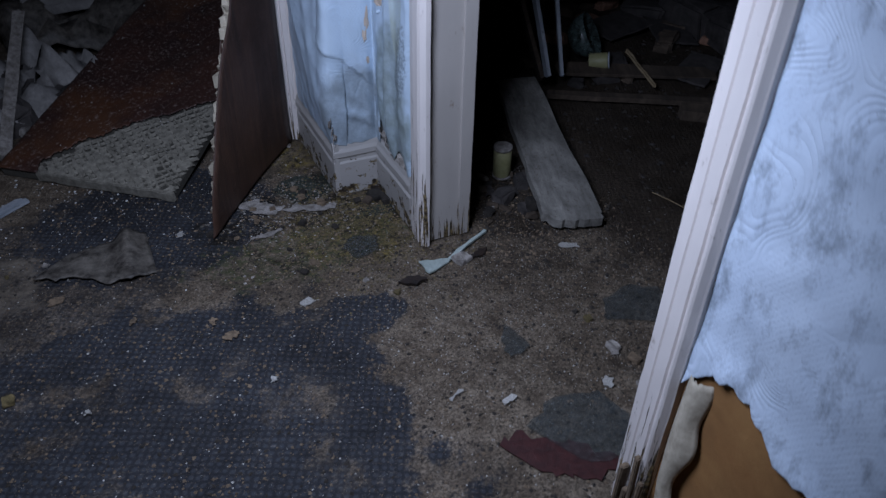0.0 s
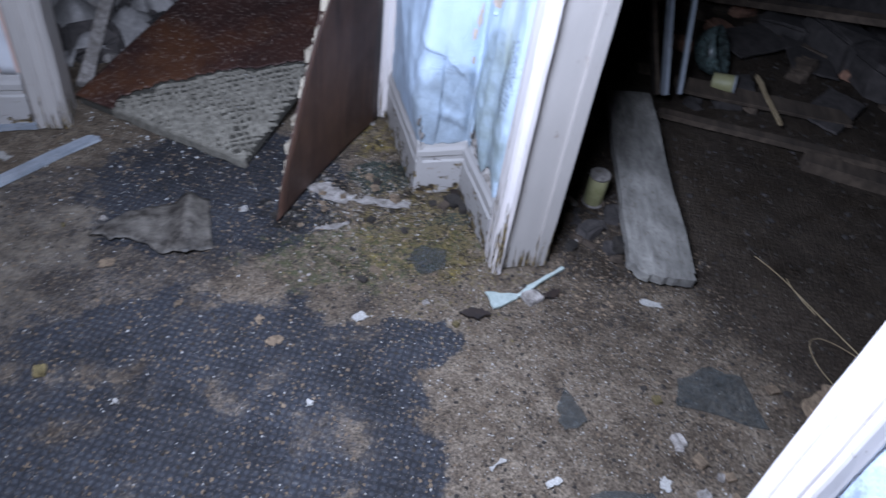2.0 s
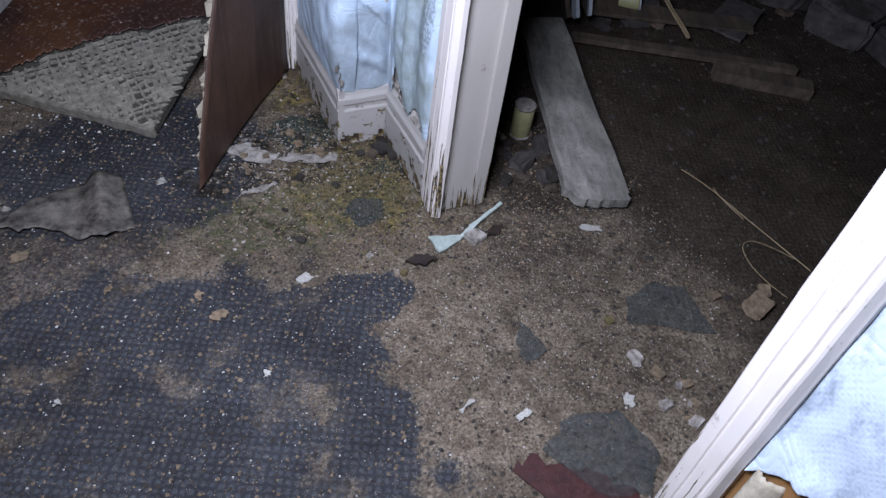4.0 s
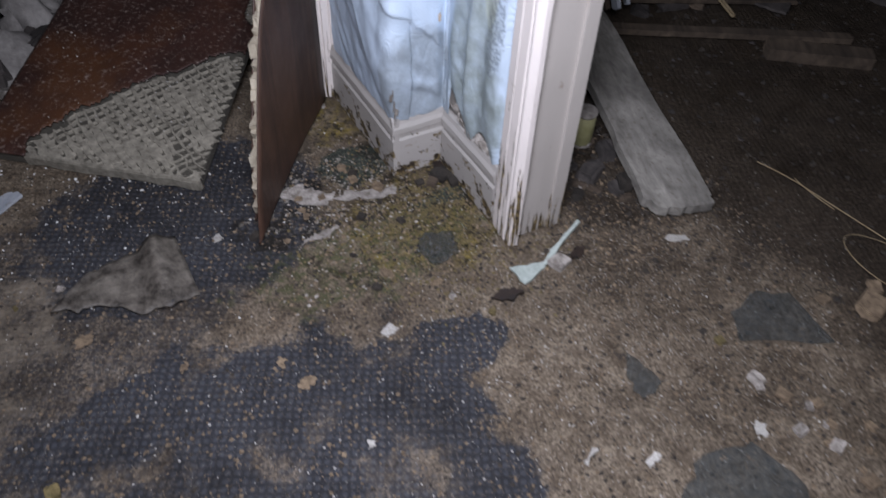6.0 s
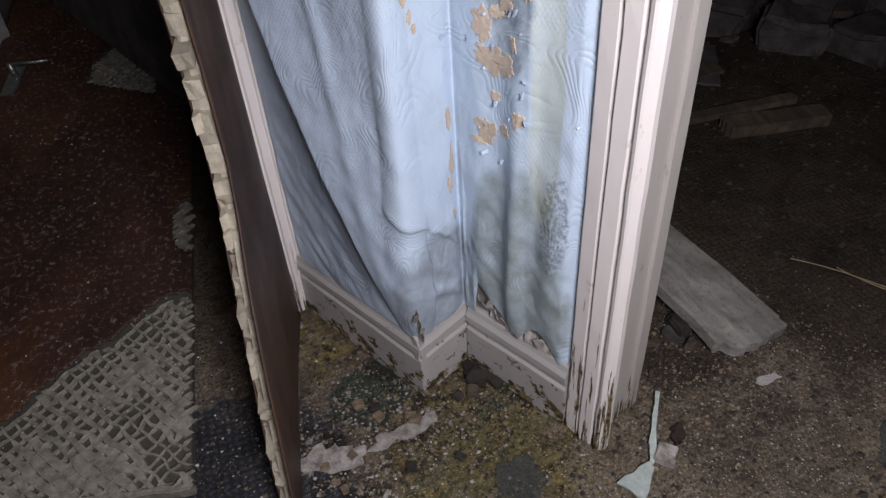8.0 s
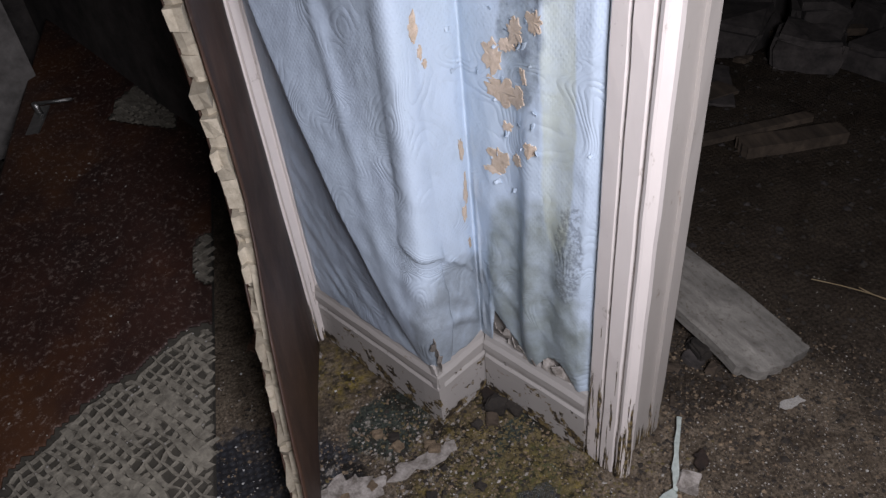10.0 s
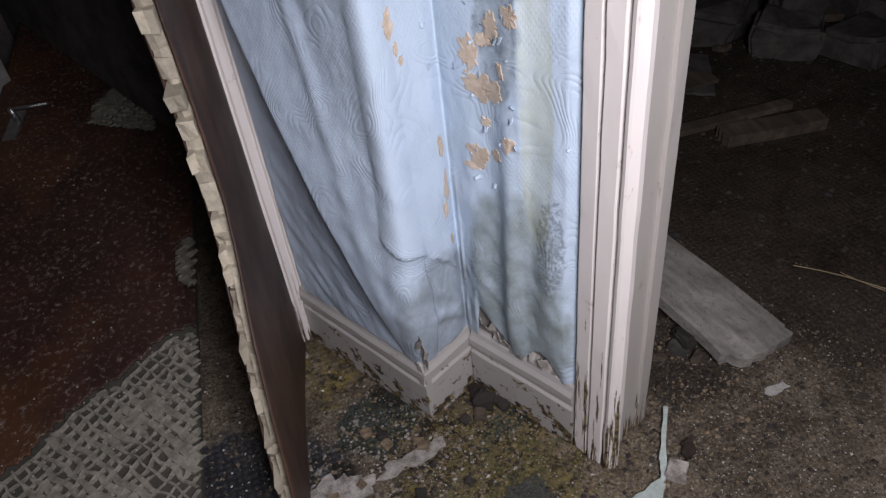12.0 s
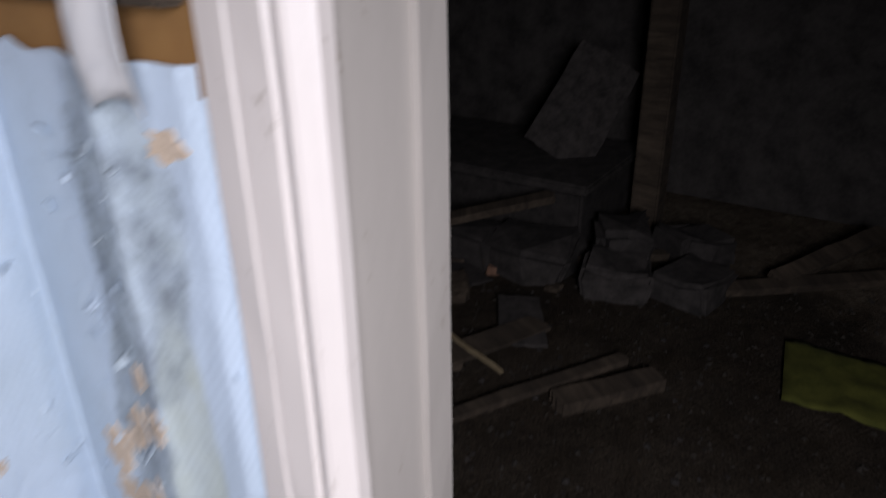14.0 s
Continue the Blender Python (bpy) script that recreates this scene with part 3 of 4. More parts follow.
for k, (s, z, a, b) in enumerate((
        (S1 + 0.03, 0.872, 0.011, 0.022), (S1 + 0.038, 0.832, 0.006, 0.012), (S1 + 0.045, 0.812, 0.006, 0.008),
        (S2 - 0.024, 0.632, 0.011, 0.02), (S2 - 0.022, 0.55, 0.012, 0.032), (S2 - 0.035, 0.5, 0.012, 0.02), (S2 - 0.024, 0.43, 0.008, 0.012),
        (run_c(1.79), 0.813, 0.022, 0.03), (run_c(1.74), 0.86, 0.02, 0.022), (run_c(1.697), 0.888, 0.018, 0.022), (run_c(1.775), 0.76, 0.034, 0.024), (run_c(1.735), 0.758, 0.024, 0.02),
        (run_c(1.76), 0.838, 0.016, 0.012), (run_c(1.785), 0.635, 0.022, 0.026), (run_c(1.80), 0.606, 0.018, 0.008), (run_c(1.741), 0.646, 0.015, 0.012), (run_c(1.705), 0.685, 0.012, 0.016),
        (run_c(1.765), 0.7, 0.012, 0.01), (run_c(1.722), 0.8, 0.008, 0.014), (run_c(1.713), 0.93, 0.014, 0.016), (run_c(1.63), 1.135, 0.02, 0.012))):
    patch("plaster_patch", (s, z), (a, b), TAN, k)


# torn cream edge and crumbs in the rip above the skirting
for k, (v, z, w) in enumerate(((1.80, 0.235, 0.022), (1.765, 0.215, 0.026), (1.73, 0.2, 0.02), (1.68, 0.205, 0.02), (1.65, 0.21, 0.022))):
    bm = sheet(lambda a, b: (RU - 0.012 - 0.012 * math.sin(a * 3 + k) * b, v + (a - 0.5) * w * 1.8, z - 0.03 + 0.034 * b * (0.7 + 0.5 * noise.noise(Vector((a * 4, k, 0))))), 6, 5, 0.002)
    tagged(mesh_object("plaster_scrap", bm, CRUST), "crumbling cream plaster scrap in the torn paper", "plaster scrap", "plaster scraps")


for k, (x, y, z, w) in enumerate(((0.526, 1.862, 0.262, 0.012), (0.531, 1.858, 0.235, 0.014), (0.534, 1.853, 0.208, 0.013))):
    bm = sheet(lambda a, b: (x - 0.004 + (a - 0.5) * w, y - 0.008 - 0.01 * math.sin(a * 4 + k) - 0.006 * b, z - 0.02 + 0.036 * b * (0.6 + 0.6 * noise.noise(Vector((a * 4, k, 3)))) + 0.01 * a), 5, 5, 0.0015)
    tagged(mesh_object("plaster_scrap", bm, CRUST), "torn frayed edge of wallpaper at the pier corner", "paper scrap", "plaster scraps")


def curl(p, n, size, seed):
    """A small scale of paper curling off the wall at p."""
    rnd = random.Random(seed)
    w = rnd.uniform(0, math.tau)
    up = Vector((0, 0, 1))
    t = n.cross(up)
    x, y = t * math.cos(w) + up * math.sin(w), -t * math.sin(w) + up * math.cos(w)

    def fn(a, b):
        k = b ** 2 * rnd_lift
        return p + x * (a - 0.5) * size * (1 - 0.4 * b) + y * b * size * 0.8 + n * (0.001 + k * size)
    rnd_lift = rnd.uniform(0.3, 0.9)
    return sheet(fn, 3, 4, 0.0006)


bm = bmesh.new()
rnd = random.Random(5)
for k in range(60):
    v = rnd.uniform(1.69, 1.80) if k % 5 else rnd.uniform(1.6, 1.86)
    z = rnd.uniform(0.58, 1.14)
    s = run_c(v) if k % 6 else rnd.uniform(S1 + 0.01, S2 - 0.01)
    z0 = paper_foot(s)
    p = Vector(pier_paper(s / S3, ((z - z0) / (TOP - z0)) ** (1 / 1.15)))
    c = curl(p, hung(s)[1], rnd.uniform(0.004, 0.013), k)
    me = bpy.data.meshes.new("scale")
    c.to_mesh(me)
    c.free()
    bm.from_mesh(me)
    bpy.data.meshes.remove(me)
tagged(mesh_object("paper_scale", bm, PAPER, smooth=True), "small curling scales of blue paper on the pier", "paper scales", kind="stuff")

# above the paper: brown board, a timber ledge and a hanging strip of lining paper
structure(box("board_strip_front", (P0 - 0.004, P1 - 0.007, TOP - 0.02), (RU - 0.012, P1 - 0.001, HEIGHT - 0.01), BOARD), "bare brown hardboard above the torn wallpaper", "board")
structure(box("board_strip_side", (RU - 0.008, 1.591, TOP - 0.02), (RU - 0.001, P1 - 0.008, HEIGHT - 0.01), BOARD), "bare brown hardboard above the torn wallpaper", "board")
structure(box("trim_ledge", (RU - 0.03, 1.592, TOP + 0.035), (RU - 0.009, P1 - 0.012, TOP + 0.06), ROTWOOD, 0.003), "dark timber ledge across the pier", "trim")


def strip(a, b):
    z = 1.3 - 0.14 * b + 0.012 * math.sin(a * 3)
    out = 0.034 + 0.015 * math.sin(b * math.pi * 0.9) + 0.004 * math.sin(a * 6)
    return (RU - out, 1.652 - 0.05 * a + 0.012 * b, z)


tagged(mesh_object("paper_strip", sheet(strip, 6, 14, 0.001), PAPER_BACK, smooth=True), "torn strip of pinkish white lining paper hanging from the pier", "wallpaper strip")

# ---- paper on the near wall, torn away over brown board ----


def near_edge(v):
    z = 0.47 - 0.42 * max(0, 0.47 - v) - 0.05 * max(0, v - 0.44) / 0.06
    return max(0.02, z + 0.03 * noise.noise(Vector((v * 16, 2, 0))) + 0.015 * noise.noise(Vector((v * 60, 7, 0))))


def near_paper(a, b):
    v = 0.524 - 1.9 * a ** 1.5
    z0 = near_edge(v)
    z = z0 + (HEIGHT - 0.02 - z0) * b ** 1.5
    d = 0.005 + 0.006 * noise.noise(Vector((v * 7, 0, z * 7))) + 0.004 * noise.noise(Vector((v * 22, 4, z * 18))) + 0.012 * ridge(z - z0, 0.03) * (0.5 + noise.noise(Vector((v * 25, 0, 0))))
    return (RU - max(0.002, d), v, z)


structure(mesh_object("wallpaper_near", sheet(near_paper, 110, 110, 0.001), PAPER_NEAR, smooth=True), "mouldy pale blue wallpaper torn off near the floor", "wallpaper")


def hanging(a, b):
    return (RU - 0.008 - 0.014 * math.sin(b * 3 + a) - 0.012 * a * (1 - a) * 4, 0.512 - (0.04 + 0.02 * noise.noise(Vector((0, 3, b * 4)))) * a - 0.012 * (1 - b), 0.06 + 0.36 * b + 0.02 * noise.noise(Vector((a * 5, 0, b))))


tagged(mesh_object("paper_strip", sheet(hanging, 10, 30, 0.002), CARD, smooth=True), "rotten yellowed strip of lining paper on the wall", "wallpaper strip")
bm = bmesh.new()
for k in range(5):
    y = 0.508 + 0.014 * k
    add_box(bm, (RU - 0.034 - 0.002 * k, y, 0.0), (RU - 0.026, y + 0.009, 0.09 + 0.05 * ((k * 7) % 3)), 0.002)
wobble(bm, 0.006, 30)
tagged(mesh_object("wood_splinter", bm, CRUMB), "rotten yellow-brown wood splinters at the architrave foot", "splinters")

# ---- left of the back doorway: pink paper with white torn lining, a fallen bottom strip ----


def left_lining(a, b):
    z = 0.18 + 0.7 * b
    x = -0.54 - (0.04 + 0.25 * max(0, b - 0.1) + 0.03 * noise.noise(Vector((3, 0, z * 9)))) * a
    return (x, BV - 0.01 - 0.012 * abs(noise.noise(Vector((x * 9, 0, z * 7)))), z)


structure(mesh_object("wallpaper_left", sheet(left_lining, 14, 24, 0.001), PAPER_BACK, smooth=True), "torn white lining paper hanging beside the doorway", "wallpaper")
box_m = pose(-1.13, BV - 0.035, 0.012, 4, 0, 2)
bm = bmesh.new()
add_box(bm, (-0.62, -0.012, -0.008), (0.6, 0.03, 0.012), 0.002)
bmesh.ops.subdivide_edges(bm, edges=[e for e in bm.edges if e.calc_length() > 0.3], cuts=24)
wobble(bm, 0.008, 9)
tagged(mesh_object("fallen_bead", bm, LATH, m=box_m), "flaking blue-white timber bead fallen along the skirting", "timber strip")

# ---- hollow door, torn: its hinge side still hangs at the pier ----


def free_width(z):
    pts = ((0, 0.585), (0.12, 0.55), (0.3, 0.45), (0.46, 0.352), (0.54, 0.282), (0.62, 0.25), (0.78, 0.236), (1.05, 0.236), (2.2, 0.236))
    for (z0, w0), (z1, w1) in zip(pts, pts[1:]):
        if z <= z1:
            return w0 + (w1 - w0) * (z - z0) / (z1 - z0)
    return 0.25


HINGE, ALONG = Vector((0.478, 2.27, 0)), Vector((-0.585, -0.811, 0)).normalized()
SIDE = Vector((ALONG.y, -ALONG.x, 0))


def door_point(w, z, d):
    """w metres from the hinge, d out of the face towards the fallen door."""
    bow = 0.012 * math.sin(min(1, w / 0.58) * math.pi) + 0.02 * max(0, w - 0.35)
    return HINGE + ALONG * w + SIDE * (d + bow) + Vector((0, 0, z))


torn = tagged(new("hollow_door"), "torn dark brown hollow-core door hanging at its hinges, cardboard core showing", "door")


def skin(d, over, seed, lap):
    def fn(a, b):
        z = 0.012 + 1.95 * b ** 1.4
        w = free_width(z) + over + lap * max(0.0, min(1.0, (0.62 - z) / 0.2)) + 0.006 * noise.noise(Vector((z * 40, seed, 0)))
        return door_point(0.004 + (w - 0.004) * a, z, d + 0.0015 * noise.noise(Vector((a * 4, z * 6, seed))))
    return sheet(fn, 14, 70, 0.0035)


mesh_object("front_skin", skin(-0.017, 0.004, 1.0, 0.03), DOOR_DARK, torn, True)
mesh_object("back_skin", skin(0.017, -0.012, 5.0, -0.03), DOOR_DARK, torn, True)
bm = sheet(lambda a, b: door_point((free_width(0.02 + 1.9 * b) - 0.03) * a + 0.01, 0.02 + 1.9 * b, 0.0), 4, 30, 0.011)
mesh_object("core", bm, CARD, torn)
rnd = random.Random(11)
z, cells = 0.05, 0
while z < 1.1:
    h = rnd.uniform(0.016, 0.03)
    bm = bmesh.new()
    w = free_width(z) - 0.034 * max(0.0, min(1.0, (0.66 - z) / 0.2))
    put = rnd.uniform(-0.02, 0.018)
    lean = rnd.uniform(-0.012, 0.014)
    vs = []
    for j, zz in enumerate((z, z + h * 0.8)):
        for wi, di in ((w - 0.03, -0.013), (w + put + lean * j, -0.013), (w + put * 0.6 + lean * j, 0.001), (w + put * 1.2 + lean * j, 0.013), (w - 0.03, 0.013)):
            vs.append(bm.verts.new(door_point(wi + rnd.uniform(-0.003, 0.003), zz + rnd.uniform(-0.003, 0.003) - 0.012 * (wi > w - 0.02) * (j == 0), di)))
    for k in range(5):
        q = (k + 1) % 5
        bm.faces.new((vs[k], vs[q], vs[5 + q], vs[5 + k]))
    bm.faces.new(vs[4::-1])
    bm.faces.new(vs[5:])
    mesh_object("core_flap", bm, CARD, torn)
    z += h
bm = bmesh.new()
q = [door_point(w, zz, d) for zz in (1.1, 1.95) for w, d in ((0.213, -0.0125), (0.239, -0.0125), (0.239, 0.0125), (0.213, 0.0125))]
vs = [bm.verts.new(p) for p in q]
for k in range(4):
    j = (k + 1) % 4
    bm.faces.new((vs[k], vs[j], vs[4 + j], vs[4 + k]))
bm.faces.new(vs[3::-1]), bm.faces.new(vs[4:])
tagged(mesh_object("lipping", bm, LIPPING, torn), "yellow pine edge strip")

# ---- fallen door, lying through the back doorway ----
E1 = Vector((0.63, 0.777, 0.18)).normalized()
F1 = Vector((-0.777, 0.63, 0)).normalized()
LIE = Matrix((F1, E1, F1.cross(E1))).transposed().to_4x4()
LIE.translation = Vector((0.027, 2.045, 0.03))
if LIE.col[2][2] < 0:
    LIE = Matrix((-F1, E1, (-F1).cross(E1))).transposed().to_4x4()
    LIE.translation = Vector((0.027, 2.045, 0.03))
XS = -1 if F1.cross(E1).z < 0 else 1   # door's own x runs along XS times the across direction
fallen = tagged(new("fallen_door"), "red-brown flush door fallen flat, veneer lost over its cardboard core", "door")
fallen.matrix_world = LIE
RACK = 0.1   # the wrecked frame is out of square


def bare(c, l):
    """Where the veneer is gone: c across from the near corner, l along from the foot."""
    w = 0.03 * noise.noise(Vector((c * 12, l * 12, 0))) + 0.012 * noise.noise(Vector((c * 50, l * 50, 0)))
    if l < 0.47 - 0.4 * max(0, c + 0.02) ** 1.25 / 0.5 ** 1.25 - 0.12 * (c > 0.25) * (c - 0.25) + w and c < 0.43 + w:
        return True
    if 1.27 < l < 2.1 and 0.07 < c < 0.285 - 0.25 * ridge(l - 1.62, 0.16) * 0.3 + 0.9 * max(0, l - 1.75) + w and l > 1.27 + 0.45 * (c - 0.07) + 0.3 * w:
        return True
    return (c + 0.04) ** 2 / 0.05 ** 2 + (l - 0.7) ** 2 / 0.09 ** 2 < 1 + w * 8


def veneer(a, b):
    c, l = -0.04 + 0.63 * a, -0.005 + 2.2 * b
    if bare(c, l):
        return None
    return (XS * (c + RACK * l), l, 0.006 + 0.004 * noise.noise(Vector((c * 5, l * 4, 0))))


mesh_object("veneer", sheet(veneer, 90, 260, 0.004), DOOR, fallen, True)
bm = bmesh.new()
add_box(bm, (min(XS * -0.035, XS * 0.585), 0.0, -0.03), (max(XS * -0.035, XS * 0.585), 2.19, -0.004), 0.002)
for v in bm.verts:
    v.co.x += XS * RACK * v.co.y
mesh_object("backing", bm, PITS, fallen)
bm = bmesh.new()
add_box(bm, (min(XS * -0.038, XS * 0.45), -0.004, -0.03), (max(XS * -0.038, XS * 0.45), 0.01, 0.006), 0.003)
bmesh.ops.subdivide_edges(bm, edges=[e for e in bm.edges if e.calc_length() > 0.3], cuts=20)
wobble(bm, 0.004, 25)
mesh_object("bottom_rail", bm, CORE, fallen)
# honeycomb of crushed card strips in two diagonal runs
rnd = random.Random(21)


def strips(c0, c1, l0, l1, pitch, crush):
    bm = bmesh.new()
    n = int((c1 - c0 + l1 - l0) / pitch) + 2
    for way in (1, -1):
        for k in range(-n, n):
            pts = []
            for j in range(90):
                t = j * 0.012
                c = c0 + (t * 0.72 if way > 0 else (c1 - c0) - t * 0.72)
                l = l0 + k * pitch + t * 0.7
                if not (c0 < c < c1 and l0 < l < l1 and bare(c, l)):
                    if len(pts) > 1:
                        ribbon(bm, pts, crush)
                    pts = []
                    continue
                d = noise.noise_vector(Vector((c * 28, l * 28, way * 3))) * 0.011
                pts.append((c + d.x, l + d.y))
            if len(pts) > 1:
                ribbon(bm, pts, crush)
    return bm


def ribbon(bm, pts, crush):
    last = None
    for c, l in pts:
        f = noise.noise(Vector((c * 16, l * 16, 7)))
        h = 0.001 + 0.006 * (0.5 + f)
        c += RACK * l
        w = 0.003 + crush * max(0, 0.35 + noise.noise(Vector((c * 9, l * 9, 2)))) * 0.011
        q = [bm.verts.new(p) for p in ((XS * (c - w), l + w * 0.4, -0.004), (XS * (c - w * 0.7), l + w * 0.4, h), (XS * (c + w * 0.7), l - w * 0.4, h + 0.0015), (XS * (c + w), l - w * 0.4, -0.004))]
        if last:
            for k in range(3):
                bm.faces.new((last[k], last[k + 1], q[k + 1], q[k]))
        last = q


bm = strips(-0.04, 0.46, 0.0, 0.5, 0.034, 1.4)
bmesh.ops.recalc_face_normals(bm, faces=bm.faces[:])
tagged(mesh_object("honeycomb_core", bm, CORE, fallen), "crushed grey cardboard honeycomb", kind="stuff")
for box_ in ((0.06, 0.5, 1.26, 2.1), (-0.04, 0.02, 0.58, 0.86)):
    bm = strips(*box_, 0.034, 1.6)
    bmesh.ops.recalc_face_normals(bm, faces=bm.faces[:])
    tagged(mesh_object("honeycomb_core", bm, CORE, fallen), kind="stuff")
# lever handle on its plate
bm = bmesh.new()
hx, hl = XS * 0.655, 1.42
add_box(bm, (hx - 0.022, hl - 0.085, 0.010), (hx + 0.022, hl + 0.065, 0.015), 0.002)
for dy in (-0.07, 0.05):
    for dx in (-0.012, 0.012):
        add_box(bm, (hx + dx - 0.003, hl + dy - 0.003, 0.0145), (hx + dx + 0.003, hl + dy + 0.003, 0.017), 0.001)
mesh_object("handle_plate", bm, STEEL, fallen)
bm = bmesh.new()
bmesh.ops.create_cone(bm, cap_ends=True, segments=14, radius1=0.011, radius2=0.009, depth=0.045, matrix=pose(hx, hl + 0.02, 0.034))
add_box(bm, (min(hx - XS * 0.125, hx), hl + 0.012, 0.048), (max(hx - XS * 0.125, hx), hl + 0.028, 0.058), 0.005)
mesh_object("handle_lever", bm, STEEL, fallen, True)


# ---- boards and laths ----
def board(name, length, width, thick, mat, m, label, category, rag=0.01, seed=0, group=""):
    """A worn board along its own x, with broken ends."""
    rnd = random.Random(seed)
    w = width / 2
    pts = [(0, -w), (length, -w * rnd.uniform(0.8, 1)), (length * 1.01, 0), (length * rnd.uniform(0.97, 1), w), (0, w), (-0.02 * rnd.random(), w * 0.1)]
    ob = mesh_object(name, outline(pts, -thick / 2, thick / 2, min(rag, 0.004), seed, 6), mat, m=m)
    bm = bmesh.new()
    bm.from_mesh(ob.data)
    bmesh.ops.bevel(bm, geom=[e for e in bm.edges if abs(e.verts[0].co.z - e.verts[1].co.z) < 1e-6 and len(e.link_faces) == 2], offset=0.0025, segments=1, affect="EDGES", clamp_overlap=True)
    bm.to_mesh(ob.data)
    bm.free()
    return tagged(ob, label, category, group)


def between(a, b, roll=0):
    a, b = Vector(a), Vector(b)
    x = (b - a).normalized()
    y = Vector((0, 0, 1)).cross(x).normalized()
    r = Matrix((x, y, x.cross(y))).transposed().to_4x4()
    return Matrix.Translation(a) @ r @ pose(0, 0, 0, roll)


# broad weathered board beyond the doorway
bm = outline([(0, -0.085), (0.03, -0.09), (0.84, -0.083), (0.83, 0.07), (0.45, 0.078), (0.2, 0.085), (0.045, 0.088), (0.008, 0.06), (-0.005, 0.0)], -0.015, 0.015, 0.005, 4, 5)
tagged(mesh_object("weathered_board", bm, GREYWOOD, m=between((1.105, 1.385, 0.03), (1.40, 2.35, 0.14), 0)), "broad grey weathered board with a broken end lying over rubble", "board")
board("lath", 1.15, 0.035, 0.014, LATH, between((1.5, 2.18, 0.12), (1.36, 2.5, 1.2), 60), "narrow white painted lath leaning behind the board", "lath", seed=3, group="laths leaning")
board("lath", 1.15, 0.035, 0.014, LATH, between((1.63, 2.27, 0.07), (1.6, 2.6, 1.2), 60), "narrow white painted lath leaning behind the board", "lath", seed=4, group="laths leaning")
board("leaning_board", 1.0, 0.16, 0.018, ROTWOOD, between((1.55, 2.3, 0.06), (1.42, 2.75, 0.95), 50), "dark rotten board leaning behind white laths", "board", seed=5)
board("floor_board", 0.82, 0.045, 0.02, ROTWOOD, between((1.53, 2.2, 0.03), (2.3, 1.77, 0.02)), "long narrow grey board lying in dirt", "board", seed=6)
board("floor_board", 0.68, 0.1, 0.015, ROTWOOD, between((1.68, 2.37, 0.05), (2.33, 2.1, 0.02), 6), "short dull board lying in dirt", "board", seed=7)
board("split_board", 0.34, 0.08, 0.04, ROTWOOD, between((1.93, 1.88, 0.02), (2.24, 1.64, 0.02)), "broken dark brown timber block on the dirt floor", "timber block", seed=8)
board("stick", 0.26, 0.012, 0.01, STRAW, between((1.99, 2.32, 0.1), (1.95, 2.05, 0.04)), "thin pale stick resting across the boards", "stick", seed=9)
board("painted_strip", 0.68, 0.045, 0.007, LATH, between((-0.875, 1.765, 0.006), (-0.362, 2.215, 0.006)), "narrow blue-white painted wood strip on the carpet", "timber strip", seed=10)
for k, (a, b, w, th) in enumerate((((2.35, 2.9, 0.03), (3.0, 1.9, 0.05), 0.05, 0.03), ((2.2, 3.2, 0.06), (2.75, 2.3, 0.3), 0.07, 0.03), ((2.75, 1.75, 0.04), (3.3, 1.1, 0.04), 0.06, 0.03), ((1.75, 3.1, 0.05), (2.5, 3.3, 0.1), 0.12, 0.02), ((3.0, 1.5, 0.05), (3.5, 1.2, 0.12), 0.07, 0.03))):
    board("rotten_timber", (Vector(b) - Vector(a)).length, w, th, ROTWOOD, between(a, b, 5 * k), "rotten dark timber fallen in the dark room", "timber", seed=20 + k, group="fallen timbers")


# ---- the dark room beyond: hearth, stones, panels, post, bowl ----
def stone(name, size, m, mat, label, category, seed, group=""):
    bm = bmesh.new()
    add_box(bm, [-v / 2 for v in size], [v / 2 for v in size], min(size) * 0.15)
    bmesh.ops.subdivide_edges(bm, edges=bm.edges[:], cuts=1)
    wobble(bm, min(size) * 0.34, 2.2 / max(size), seed * 3.1)
    return tagged(mesh_object(name, bm, mat, m=m), label, category, group)


# whitish ledge, slab and stones: the room's darkness is put into their colour
tagged(box("white_ledge", (2.93, 2.25, 0.0), (3.6, 3.3, 0.26), DIM_BLOCK, 0.012), "low ledge in cracked whitish render, coloured dark for the unlit room", "ledge")
box("ledge_cap", (2.91, 2.22, 0.262), (3.62, 3.3, 0.3), DIM_BLOCK, 0.01, None)
tagged(bpy.data.objects["ledge_cap"], "flat stone slab on the rendered ledge, coloured dark for the unlit room", "slab")
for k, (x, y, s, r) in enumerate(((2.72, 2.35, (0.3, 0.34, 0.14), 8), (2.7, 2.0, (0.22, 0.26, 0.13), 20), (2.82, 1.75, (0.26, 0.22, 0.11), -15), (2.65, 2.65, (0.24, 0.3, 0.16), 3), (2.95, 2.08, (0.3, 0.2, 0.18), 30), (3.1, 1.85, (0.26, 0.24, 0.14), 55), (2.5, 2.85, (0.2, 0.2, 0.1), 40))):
    stone("stone_block", s, pose(x, y, s[2] / 2 - 0.008, 4 * k % 7, -5 * k % 6, r), DIM_BLOCK, "dull pinkish grey broken stone block on the floor", "stone block", k + 2, "stone blocks")
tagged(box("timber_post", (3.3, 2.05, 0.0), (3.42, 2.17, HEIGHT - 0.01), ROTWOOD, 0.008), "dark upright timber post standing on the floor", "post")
board("leaning_sheet", 0.5, 0.34, 0.012, DIM_BLOCK, between((3.2, 2.5, 0.31), (3.45, 2.35, 0.72), 70), "pale sheet leaning on the ledge", "sheet", seed=31)
